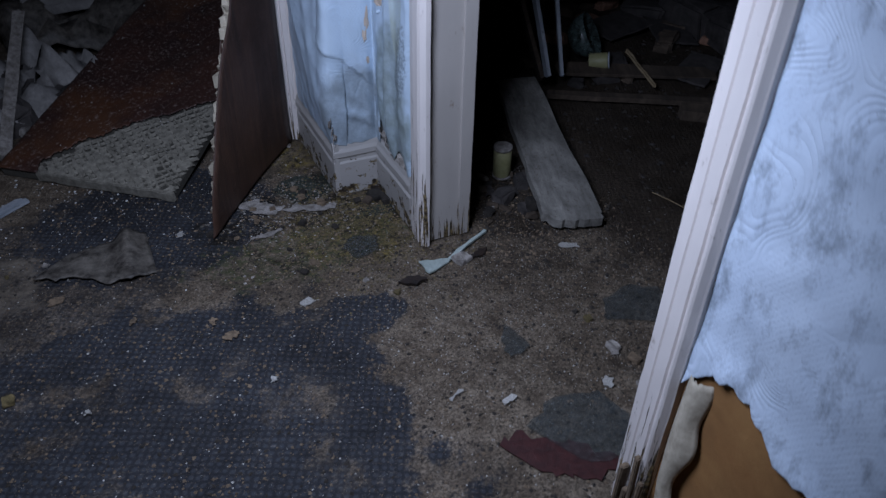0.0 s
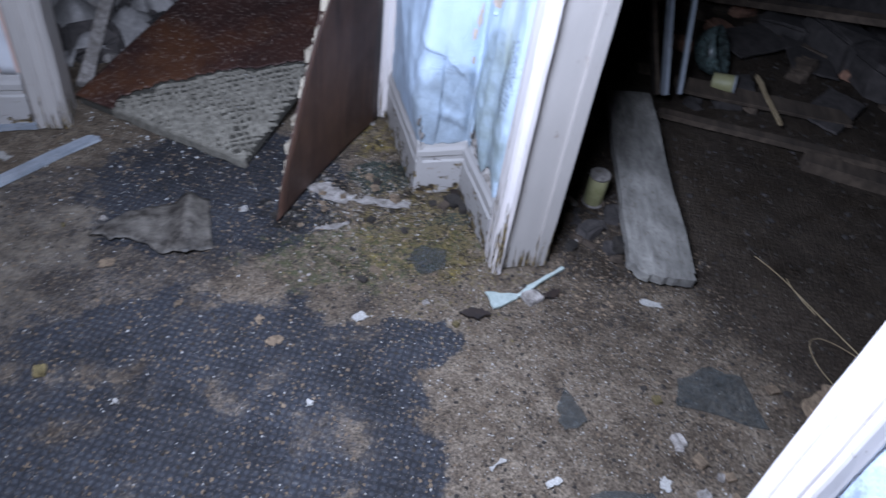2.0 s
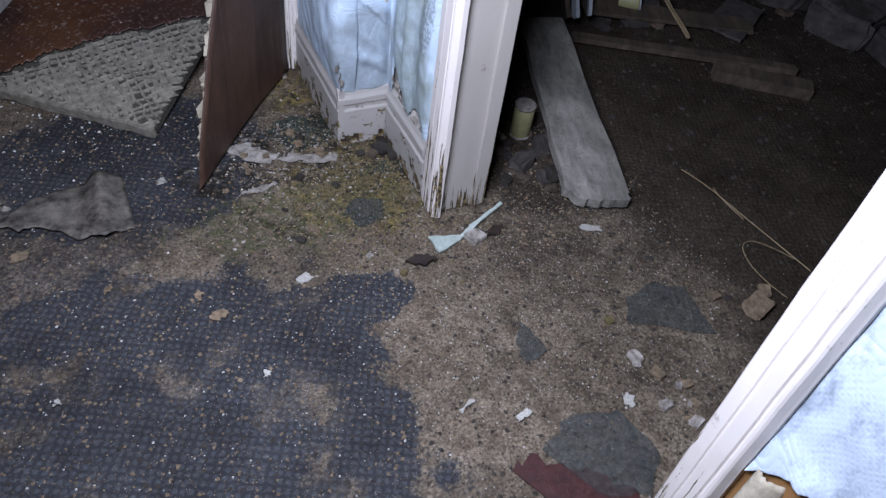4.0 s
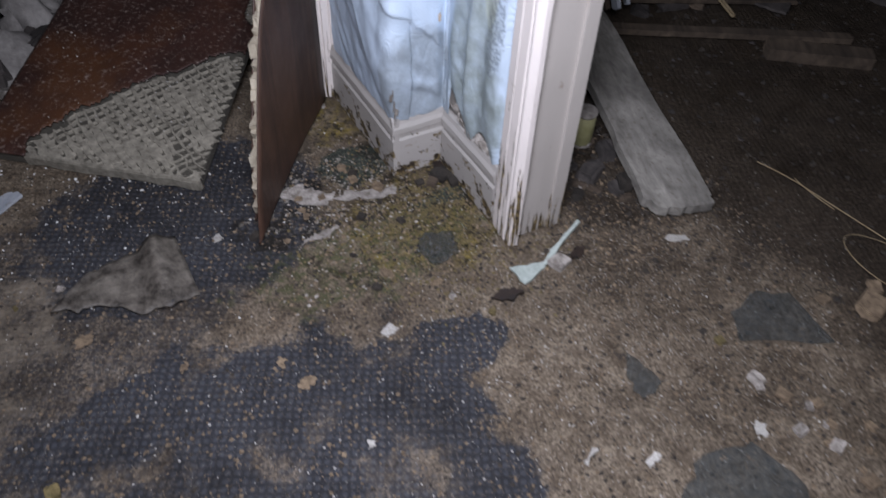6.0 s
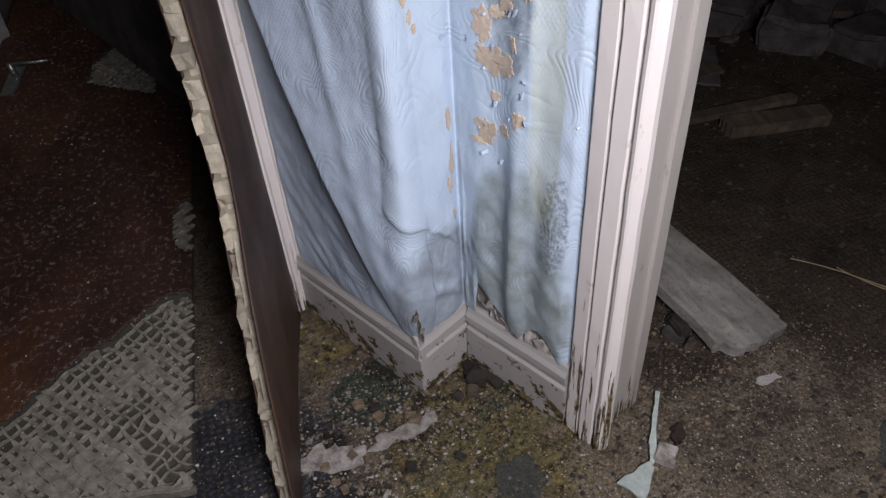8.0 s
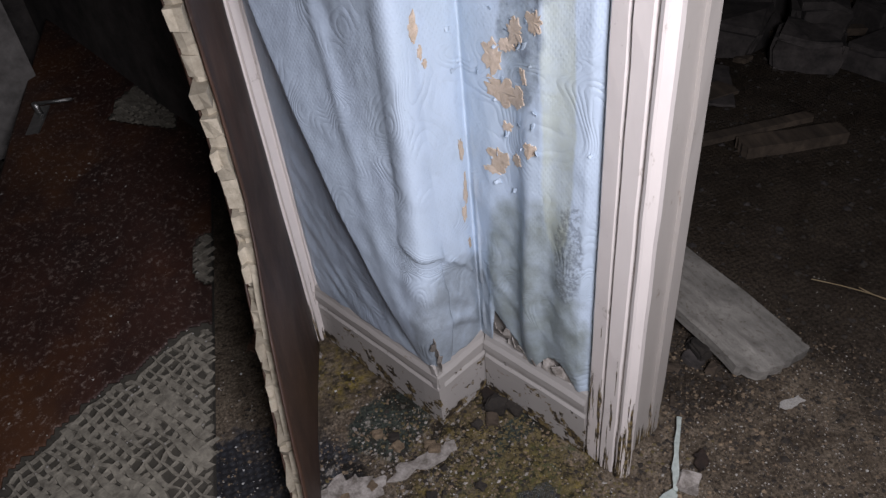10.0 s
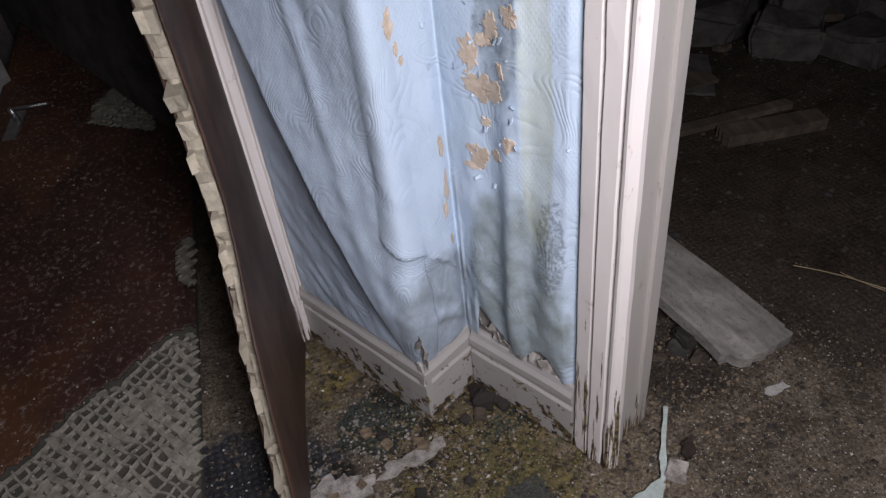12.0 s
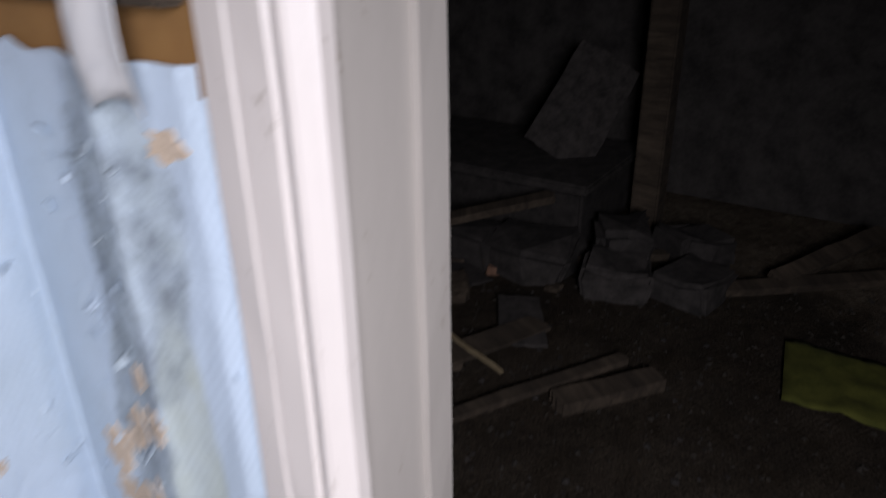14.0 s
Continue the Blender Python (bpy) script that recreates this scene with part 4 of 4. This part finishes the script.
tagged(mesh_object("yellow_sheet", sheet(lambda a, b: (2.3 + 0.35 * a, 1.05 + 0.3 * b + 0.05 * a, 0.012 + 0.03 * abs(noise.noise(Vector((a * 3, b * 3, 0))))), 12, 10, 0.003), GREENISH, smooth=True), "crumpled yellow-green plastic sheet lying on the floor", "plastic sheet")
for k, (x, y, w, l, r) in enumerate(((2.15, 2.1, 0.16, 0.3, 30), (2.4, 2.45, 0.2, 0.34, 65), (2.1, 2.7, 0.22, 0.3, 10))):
    board("broken_sheet", l, w, 0.01, DIM_BLOCK, pose(x, y, 0.018 + 0.012 * k, 4, -3, r), "pale broken sheet lying in rubble", "panel", seed=40 + k, group="broken panels")


def lathe(rows, mat, m, name, parent=None, segments=28):
    bm = bmesh.new()
    rings = [[bm.verts.new((r * math.cos(math.tau * k / segments), r * math.sin(math.tau * k / segments), z)) for k in range(segments)] for r, z in rows]
    for a, b in zip(rings, rings[1:]):
        for k in range(segments):
            j = (k + 1) % segments
            bm.faces.new((a[k], a[j], b[j], b[k]))
    bm.faces.new(rings[0][::-1])
    bm.faces.new(rings[-1])
    return mesh_object(name, bm, mat, parent, True, m)


# cream tin tucked beside the lining
tin = tagged(new("paint_tin"), "small dull yellow tin with pale rims behind the door lining", "tin")
tin.matrix_world = pose(1.07, 1.76, 0.0, 5, -4, 0)
lathe([(0.028, 0.008), (0.03, 0.012), (0.03, 0.108), (0.028, 0.112)], CREAM, None, "body", tin)
for z in (0.004, 0.113):
    lathe([(0.026, z - 0.004), (0.0315, z - 0.003), (0.0315, z + 0.003), (0.027, z + 0.004)], CRUST, None, "rim", tin)
# glass bowl lying on its side, and a small tin by it
lathe([(0.03, 0.0), (0.06, 0.01), (0.09, 0.05), (0.1, 0.1), (0.097, 0.1), (0.087, 0.052), (0.058, 0.015), (0.02, 0.006)], GLASS, pose(1.84, 2.52, 0.09, 60, 10, 40), "glass_bowl")
tagged(bpy.data.objects["glass_bowl"], "dusty clear glass bowl tipped on its side in rubble", "bowl")
jar = tagged(new("small_tin"), "small yellow tin with a torn paper label on rubble", "tin")
jar.matrix_world = pose(1.83, 2.36, 0.06, 80, 0, 50)
lathe([(0.033, 0), (0.035, 0.004), (0.035, 0.075), (0.033, 0.079)], CREAM, None, "body", jar)
lathe([(0.03, 0.08), (0.036, 0.081), (0.036, 0.086), (0.028, 0.087)], LATH, None, "lid", jar)

# ---- room behind the back doorway: paper, rubble and a bag ----
rnd = random.Random(8)
for k in range(26):
    s = rnd.uniform(0.05, 0.16)
    stone("rubble_lump", (s, s * rnd.uniform(0.6, 1), s * rnd.uniform(0.4, 0.8)), pose(rnd.uniform(-0.75, -0.15), rnd.uniform(2.62, 3.3), s * 0.2, rnd.uniform(-20, 20), rnd.uniform(-20, 20), rnd.uniform(0, 180)),
          DIM_BLOCK if k % 3 else CRUST, "lump of fallen plaster on the floor", "plaster lump", k, "plaster lumps")


def crumple(name, x, y, w, l, h, mat, label, category, seed, rot=0):
    def fn(a, b):
        p = Vector((a * 3 + seed, b * 3, seed))
        return ((a - 0.5) * w, (b - 0.5) * l, 0.004 + h * abs(noise.noise(p)) + 0.3 * h * abs(noise.noise(p * 3)))
    return tagged(mesh_object(name, sheet(fn, 18, 18, 0.0012), mat, smooth=True, m=pose(x, y, 0.004, 0, 0, rot)), label, category)


crumple("paper_sheet", -0.5, 2.95, 0.5, 0.6, 0.16, OLDPAPER, "crumpled sheet of old white wallpaper on rubble", "paper", 2.0, 20)
crumple("paper_sheet", -0.2, 3.15, 0.3, 0.5, 0.26, OLDPAPER, "crumpled dirty paper among rubble", "paper", 5.0, 50)
crumple("cloth_bundle", 0.1, 3.7, 1.1, 0.6, 0.35, LINO, "dark heap of soaked cloth in the back room", "cloth", 9.0, 10)
board("paint_crusted_batten", 0.75, 0.045, 0.03, CRUST, between((-0.42, 2.5, 0.02), (-0.3, 3.2, 0.28), 20), "white batten crusted with plaster leaning on rubble", "batten", seed=51)
# pale panel of a boxed-in fitting behind the fallen door
panel = tagged(new("boxing_panel"), "dull white boxing panel standing in the dark back room", "panel")
panel.matrix_world = pose(-0.32, 3.62, 0, 0, 0, 12)
box("board", (0, 0, 0.13), (0.84, 0.02, 0.8), OLDPAPER, 0.004, panel)
box("lower_rail", (0, -0.012, 0.13), (0.84, -0.001, 0.175), OLDPAPER, 0.004, panel)
for x in (0.06, 0.74):
    box("foot", (x, 0.0, 0.0), (x + 0.05, 0.05, 0.129), ROTWOOD, 0.003, panel)
crumple("red_cloth", 0.43, 2.36, 0.1, 0.12, 0.03, BRICK, "scrap of dark red cloth under the door", "cloth", 4.0, 30)

# ---- things on the hall carpet ----
# curled flap of lino


def flap(a, b):
    rag = 0.022 * noise.noise(Vector((a * 8, 4, 0))) + 0.01 * noise.noise(Vector((a * 25, 4, 0)))
    front = Vector((-0.34 + 0.3 * a, 1.765 - 0.08 * a - 0.05 * ridge(a - 0.7, 0.22) + rag, 0))
    back = Vector((-0.27 + 0.225 * a, 1.83 + 0.055 * a ** 0.6 + 0.3 * rag, 0))
    p = front.lerp(back, b)
    p.z = 0.004 + 0.034 * ridge(a - 0.78, 0.12) * (0.5 + 0.5 * b) + 0.008 * (1 - a) + 0.006 * abs(noise.noise(Vector((a * 5, b * 4, 1))))
    return p


tagged(mesh_object("lino_flap", sheet(flap, 28, 14, 0.003), LINO, smooth=True), "curled torn flap of grey-brown lino on carpet", "lino")
# dull grey mat
tagged(mesh_object("grey_mat", outline([(-0.76, 1.24), (-0.66, 1.21), (-0.38, 0.9), (-0.3, 0.6), (-1.05, 0.6), (-1.1, 1.15)], 0.002, 0.007, 0.012, 3, 8), LINO), "dirty grey piece of matting on the carpet", "mat")


def plate(name, pts, z, mat, label, category, seed, rag=0.004, group="", base=0.002):
    return tagged(mesh_object(name, outline(pts, base, base + z, rag, seed, 4), mat), label, category, group)


plate("glass_shard", [(0.718, 1.11), (0.737, 1.02), (0.671, 1.0), (0.68, 1.06)], 0.004, SLATE, "dull grey-green broken glass shard on the floor", "glass shard", 1, 0.006, "shards of dull glass")
plate("glass_shard", [(0.96, 1.02), (1.0, 1.09), (1.1, 1.11), (1.165, 1.07), (1.145, 0.92)], 0.004, SLATE, "dull grey-green broken glass shard on the floor", "glass shard", 2, 0.006, "shards of dull glass")
plate("glass_shard", [(0.604, 0.81), (0.70, 0.855), (0.80, 0.83), (0.825, 0.72), (0.755, 0.645), (0.66, 0.69)], 0.004, SLATE, "dull grey-green broken glass shard on the floor", "glass shard", 3, 0.008, "shards of dull glass")
plate("glass_shard", [(0.45, 1.58), (0.5, 1.63), (0.56, 1.6), (0.54, 1.53), (0.47, 1.52)], 0.003, SLATE, "dull grey-green broken glass shard on the floor", "glass shard", 4, 0.006, "shards of dull glass")
# split pale plastic scraper
scraper = tagged(new("plastic_scraper"), "split pale green plastic scraper with a broken handle", "scraper")
mesh_object("blade", outline([(0.622, 1.428), (0.628, 1.37), (0.70, 1.394), (0.705, 1.409)], 0.004, 0.009, 0.003, 5, 4), PLASTIC, scraper)
mesh_object("handle", outline([(0.70, 1.395), (0.864, 1.48), (0.859, 1.489), (0.74, 1.431), (0.705, 1.408)], 0.006, 0.013, 0.003, 6, 4), PLASTIC, scraper)
stone("foam_lump", (0.045, 0.04, 0.018), pose(0.738, 1.392, 0.007, 0, 0, 20), CRUST, "crumbled lump of yellowed foam on the carpet", "foam lump", 3)
for k, (x, y, r, s) in enumerate(((0.575, 1.362, -20, 0.04), (0.80, 1.40, 15, 0.03), (0.655, 1.83, 40, 0.05), (0.69, 1.76, 0, 0.035))):
    plate("dead_leaf", [(x + s * c * math.cos(radians(r)) - s * d * math.sin(radians(r)), y + s * c * math.sin(radians(r)) + s * d * math.cos(radians(r))) for c, d in ((-1, -0.1), (-0.4, 0.4), (0.3, 0.45), (1, 0.1), (0.4, -0.35), (-0.4, -0.4))],
          0.006, LEAF, "curled black rotted leaf on the carpet", "leaf", k, 0.006, "rotted leaves")
for k, (x, y, w, l, r) in enumerate(((0.295, 1.395, 0.034, 0.026, 20), (0.148, 1.166, 0.014, 0.012, 0), (0.839, 0.844, 0.03, 0.022, 40), (0.606, 0.891, 0.036, 0.013, 10), (0.504, 0.951, 0.04, 0.012, 25), (-0.396, 0.962, 0.04, 0.018, 35), (-0.24, 1.233, 0.012, 0.01, 0),
                                     (0.044, 1.835, 0.026, 0.02, 10), (-0.95, 2.12, 0.05, 0.035, 8), (-0.6, 2.14, 0.05, 0.03, -40), (1.055, 1.33, 0.055, 0.02, -25))):
    c, s = math.cos(radians(r)), math.sin(radians(r))
    plate("paint_chip", [(x + c * a * w / 2 - s * b * l / 2, y + s * a * w / 2 + c * b * l / 2) for a, b in ((-1, -1), (1, -0.9), (0.9, 1), (-0.9, 0.8))], 0.003, GRITTY, "white chip of paint or plaster on the carpet", "paint chip", 60 + k, 0.005, "white chips")
# white plaster smears and lumps by the torn door
for k, (x, y, a, b, r) in enumerate(((0.29, 1.885, 0.07, 0.042, -40), (0.43, 1.825, 0.085, 0.024, -18), (0.27, 1.735, 0.05, 0.014, 10))):
    c, s = math.cos(radians(r)), math.sin(radians(r))
    plate("plaster_crust", [(x + c * p * a - s * q * b, y + s * p * a + c * q * b) for p, q in ((-1, -0.3), (-0.5, 0.8), (0.2, 0.6), (1, 0.5), (0.9, -0.5), (0, -0.9))], 0.002, CRUST, "crust of crushed white plaster on the carpet", "plaster crust", 80 + k, 0.008, "plaster crusts")
# debris against the lining foot
for k, (x, y, s, r) in enumerate(((1.0, 1.62, 0.07, 20), (1.06, 1.55, 0.06, 60), (0.95, 1.68, 0.05, 10), (1.1, 1.68, 0.06, 75), (0.92, 1.57, 0.04, 40), (1.03, 1.5, 0.035, 5))):
    stone("broken_rubble", (s, s * 0.7, s * 0.5), pose(x, y, s * 0.22, 10 * k % 25, 7 * k % 20, r), (DIM_BLOCK, DARKCRUMB, ROTWOOD)[k % 3], "broken bit of masonry by the door lining", "rubble", 70 + k, "rubble at the lining")
for k, (x, y, s, r) in enumerate(((1.3, 0.955, 0.07, 20), (1.22, 1.02, 0.03, 0), (1.36, 0.99, 0.035, 60))):
    stone("bark_lump", (s, s * 0.8, s * 0.35), pose(x, y, s * 0.15, 0, 0, r), CRUMB, "tan crumbling lump of chipboard on dirt", "chipboard lump", 90 + k, "chipboard lumps")


def wire(pts, r, mat, label):
    cu = bpy.data.curves.new("wire", "CURVE")
    cu.dimensions, cu.bevel_depth, cu.bevel_resolution = "3D", r, 2
    sp = cu.splines.new("NURBS")
    sp.points.add(len(pts) - 1)
    for p, q in zip(sp.points, pts):
        p.co = (*q, 1)
    sp.use_endpoint_u, sp.order_u = True, 3
    cu.materials.append(mat)
    return tagged(new("straw_stalk", cu), label, "stalk", "dry stalks")


wire([(1.46, 1.46, 0.006), (1.48, 1.38, 0.012), (1.47, 1.25, 0.03), (1.5, 1.12, 0.02), (1.53, 1.0, 0.008)], 0.0014, STRAW, "thin dry straw stalk on the dirt floor")
wire([(1.52, 1.05, 0.008), (1.44, 1.12, 0.04), (1.36, 1.12, 0.05), (1.35, 1.02, 0.03), (1.4, 0.95, 0.006)], 0.001, STRAW, "thin looped dry straw stalk on dirt")
wire([(1.5, 1.36, 0.006), (1.47, 1.3, 0.02), (1.49, 1.22, 0.01)], 0.0011, STRAW, "thin dry straw stalk on the dirt floor")


# ---- loose grit over the floor ----
def scatter(name, count, spot, sizes, flat, mat, label, seed):
    rnd = random.Random(seed)
    verts, faces = [], []
    for k in range(count):
        x, y = spot(rnd)
        s = sizes[0] + (sizes[1] - sizes[0]) * rnd.random() ** 3
        turn = rnd.uniform(0, math.tau)
        b = len(verts)
        z = 0.006 * noise.noise(Vector((x, y, 0)) * 6) + 0.003 * noise.noise(Vector((x, y, 0)) * 19) - 0.003
        n = 4
        for j in range(n):
            w = turn + math.tau * j / n
            r = s * rnd.uniform(0.45, 1)
            verts.append((x + r * math.cos(w), y + r * math.sin(w), z + s * flat * rnd.uniform(-0.2, 0.6)))
        verts.append((x + rnd.uniform(-0.3, 0.3) * s, y + rnd.uniform(-0.3, 0.3) * s, z + s * flat * rnd.uniform(0.7, 1.3)))
        for j in range(n):
            faces.append((b + j, b + (j + 1) % n, b + 4))
        faces.append((b + 3, b + 2, b + 1, b))
    me = bpy.data.meshes.new(name)
    me.from_pydata(verts, [], faces)
    me.materials.append(mat)
    return tagged(new(name, me), label, "grit", kind="stuff")


def hall(rnd):
    while True:
        x, y = rnd.uniform(-1.4, 1.3), rnd.uniform(0.2, 2.3)
        if x < 0.5 or (y < 1.56 and not (0.66 < x < 0.84 and y < 0.62)) or x > 0.84:
            return x, y


def around(cx, cy, r):
    def spot(rnd):
        while True:
            x, y = rnd.gauss(cx, r), rnd.gauss(cy, r)
            if (x < 0.52 or y < 1.86) and (x < 0.66 or y < 1.5 or x > 0.83):
                return x, y
    return spot


scatter("white_grit", 5000, hall, (0.0008, 0.0046), 0.5, GRITTY, "white paint flakes and grit strewn over the carpet", 1)
scatter("pale_grit", 6000, lambda r: (r.gauss(0.82, 0.3), r.gauss(1.2, 0.28)), (0.0008, 0.0034), 0.5, GRITTY, "fine pale grit strewn over brown silt", 18)
for k, (x, y, r, t) in enumerate(((-0.29, 1.66, 30, 0.024), (0.06, 1.42, 80, 0.016), (0.09, 1.35, 10, 0.022), (-0.12, 1.5, 50, 0.014), (0.45, 1.47, 15, 0.016), (0.36, 1.55, 120, 0.018))):
    c, d = math.cos(radians(r)) * t, math.sin(radians(r)) * t
    plate("withered_leaf", [(x + c * p - d * q, y + d * p + c * q) for p, q in ((-1, 0), (-0.4, 0.6), (0.2, 0.7), (1, 0.1), (0.5, -0.6), (-0.5, -0.5))], 0.0015, CRUMB, "small withered tan leaf flat on the carpet", "leaf", 120 + k, 0.005, "withered leaves")
scatter("brown_grit", 22000, hall, (0.0015, 0.007), 0.7, CRUMB, "brown crumbs and grit strewn over the carpet", 2)
scatter("dark_grit", 11000, hall, (0.0015, 0.009), 0.6, DARKCRUMB, "black crumbs of rot strewn over the carpet", 3)
scatter("mossy_grit", 4600, around(0.55, 1.68, 0.14), (0.0015, 0.007), 0.5, MOSSY, "yellow-green crumbs of moss and wood at the pier", 4)
scatter("pier_chip", 650, around(0.42, 1.8, 0.14), (0.002, 0.008), 0.4, CRUST, "pale plaster crumbs round the pier", 15)
scatter("pier_rot", 700, around(0.55, 1.7, 0.13), (0.0015, 0.008), 0.4, DARKCRUMB, "black crumbs of rot round the pier", 16)
scatter("pier_grit", 1900, around(0.48, 1.72, 0.2), (0.0015, 0.007), 0.5, CRUMB, "brown crumbs heaped round the pier", 5)
scatter("wood_crumb", 450, around(0.95, 1.5, 0.13), (0.002, 0.009), 0.6, CRUMB, "crumbs of rotten wood by the lining", 6)
scatter("wood_rot", 900, around(0.97, 1.52, 0.14), (0.002, 0.011), 0.6, DARKCRUMB, "black crumbs of rotten wood by the lining", 17)
scatter("room_grit", 3500, lambda r: (r.uniform(0.9, 3.2), r.uniform(1.0, 3.2)), (0.003, 0.016), 0.6, DARKCRUMB, "dark rubble crumbs over the far floor", 7)
scatter("room_chip", 500, lambda r: (r.uniform(1.4, 3.2), r.uniform(1.4, 3.2)), (0.003, 0.02), 0.4, DIM_BLOCK, "pale chips over the far floor", 8)
scatter("door_grit", 700, around(-0.1, 2.25, 0.25), (0.0015, 0.007), 0.5, FLAKE, "white grit at the fallen door", 9)
speck = scatter("door_speck", 900, lambda r: (XS * r.uniform(-0.03, 0.57), r.uniform(0.1, 2.1)), (0.0008, 0.0055), 0.4, GRITTY, "pale grit strewn over the fallen door", 10)
for v in speck.data.vertices:
    v.co.x += XS * RACK * v.co.y
speck.matrix_world = LIE @ pose(0, 0, 0.012)
rnd = random.Random(31)
for k in range(46):
    x, y = (rnd.gauss(0.36, 0.2), rnd.gauss(1.78, 0.13)) if k % 2 else hall(rnd)
    if x > 0.5 and y > 1.45 or 0.62 < x < 0.86:
        continue
    s = rnd.uniform(0.012, 0.028)
    stone("dirt_clod", (s, s * rnd.uniform(0.6, 1), s * 0.5), pose(x, y, s * 0.18, 0, 0, rnd.uniform(0, 180)), (CRUST, CRUMB, MOSSY, DARKCRUMB)[k % 4], "small crumbled clod of plaster or dirt on carpet", "clod", 200 + k, "clods on the carpet")
for k in range(34):
    x, y = rnd.uniform(0.86, 1.12), rnd.uniform(1.5, 1.95)
    if x > 1.0 + 0.3 * (y - 1.39):
        continue
    s = rnd.uniform(0.02, 0.05)
    stone("broken_rubble", (s, s * rnd.uniform(0.3, 0.8), s * rnd.uniform(0.2, 0.5)), pose(x, y, s * 0.12, rnd.uniform(-15, 15), rnd.uniform(-15, 15), rnd.uniform(0, 180)), (DIM_BLOCK, ROTWOOD, CRUST, DARKCRUMB, ROTWOOD)[k % 5], "broken bit of masonry by the door lining", "rubble", 300 + k, "rubble at the lining")
for k in range(24):
    x, y = rnd.uniform(1.6, 3.0), rnd.uniform(2.2, 3.4)
    s = rnd.uniform(0.05, 0.14)
    stone("rubble_lump", (s, s * rnd.uniform(0.5, 1), s * rnd.uniform(0.3, 0.6)), pose(x, y, s * 0.14, rnd.uniform(-15, 15), rnd.uniform(-15, 15), rnd.uniform(0, 180)), (DIM_BLOCK, ROTWOOD, BRICK)[k % 3], "dark broken rubble lump in the far room", "rubble", 400 + k, "rubble lumps in the dark room")
for k, (x, y, s, r) in enumerate(((0.64, 1.80, 0.045, 15), (0.665, 1.765, 0.04, -10), (0.605, 1.785, 0.03, 40), (0.575, 1.80, 0.022, 5))):
    stone("charred_block", (s, s * 0.9, s * 0.5), pose(x, y, s * 0.2, 8, -6, r), DARKCRUMB if k != 2 else ROTWOOD, "small black rotten lump against the skirting", "rotten lump", 500 + k, "rotten lumps at the skirting")
plate("red_cloth", [(0.53, 0.79), (0.58, 0.81), (0.63, 0.76), (0.7, 0.72), (0.73, 0.65), (0.66, 0.64), (0.61, 0.68), (0.56, 0.72)], 0.002, REDCLOTH, "scrap of soaked dark red cloth under broken glass", "cloth", 14, 0.014, base=0.0005)
for k in range(16):
    x, y = rnd.gauss(0.938, 0.06), rnd.gauss(0.767, 0.07)
    if x < 0.86:
        continue
    s = rnd.uniform(0.012, 0.035)
    stone("chipboard_crumb", (s, s * 0.8, s * 0.4), pose(x, y, s * 0.12, 0, 0, rnd.uniform(0, 180)), CRUMB if k % 3 else CRUST, "tan crumbling lump of chipboard on dirt", "chipboard lump", 600 + k, "chipboard lumps")
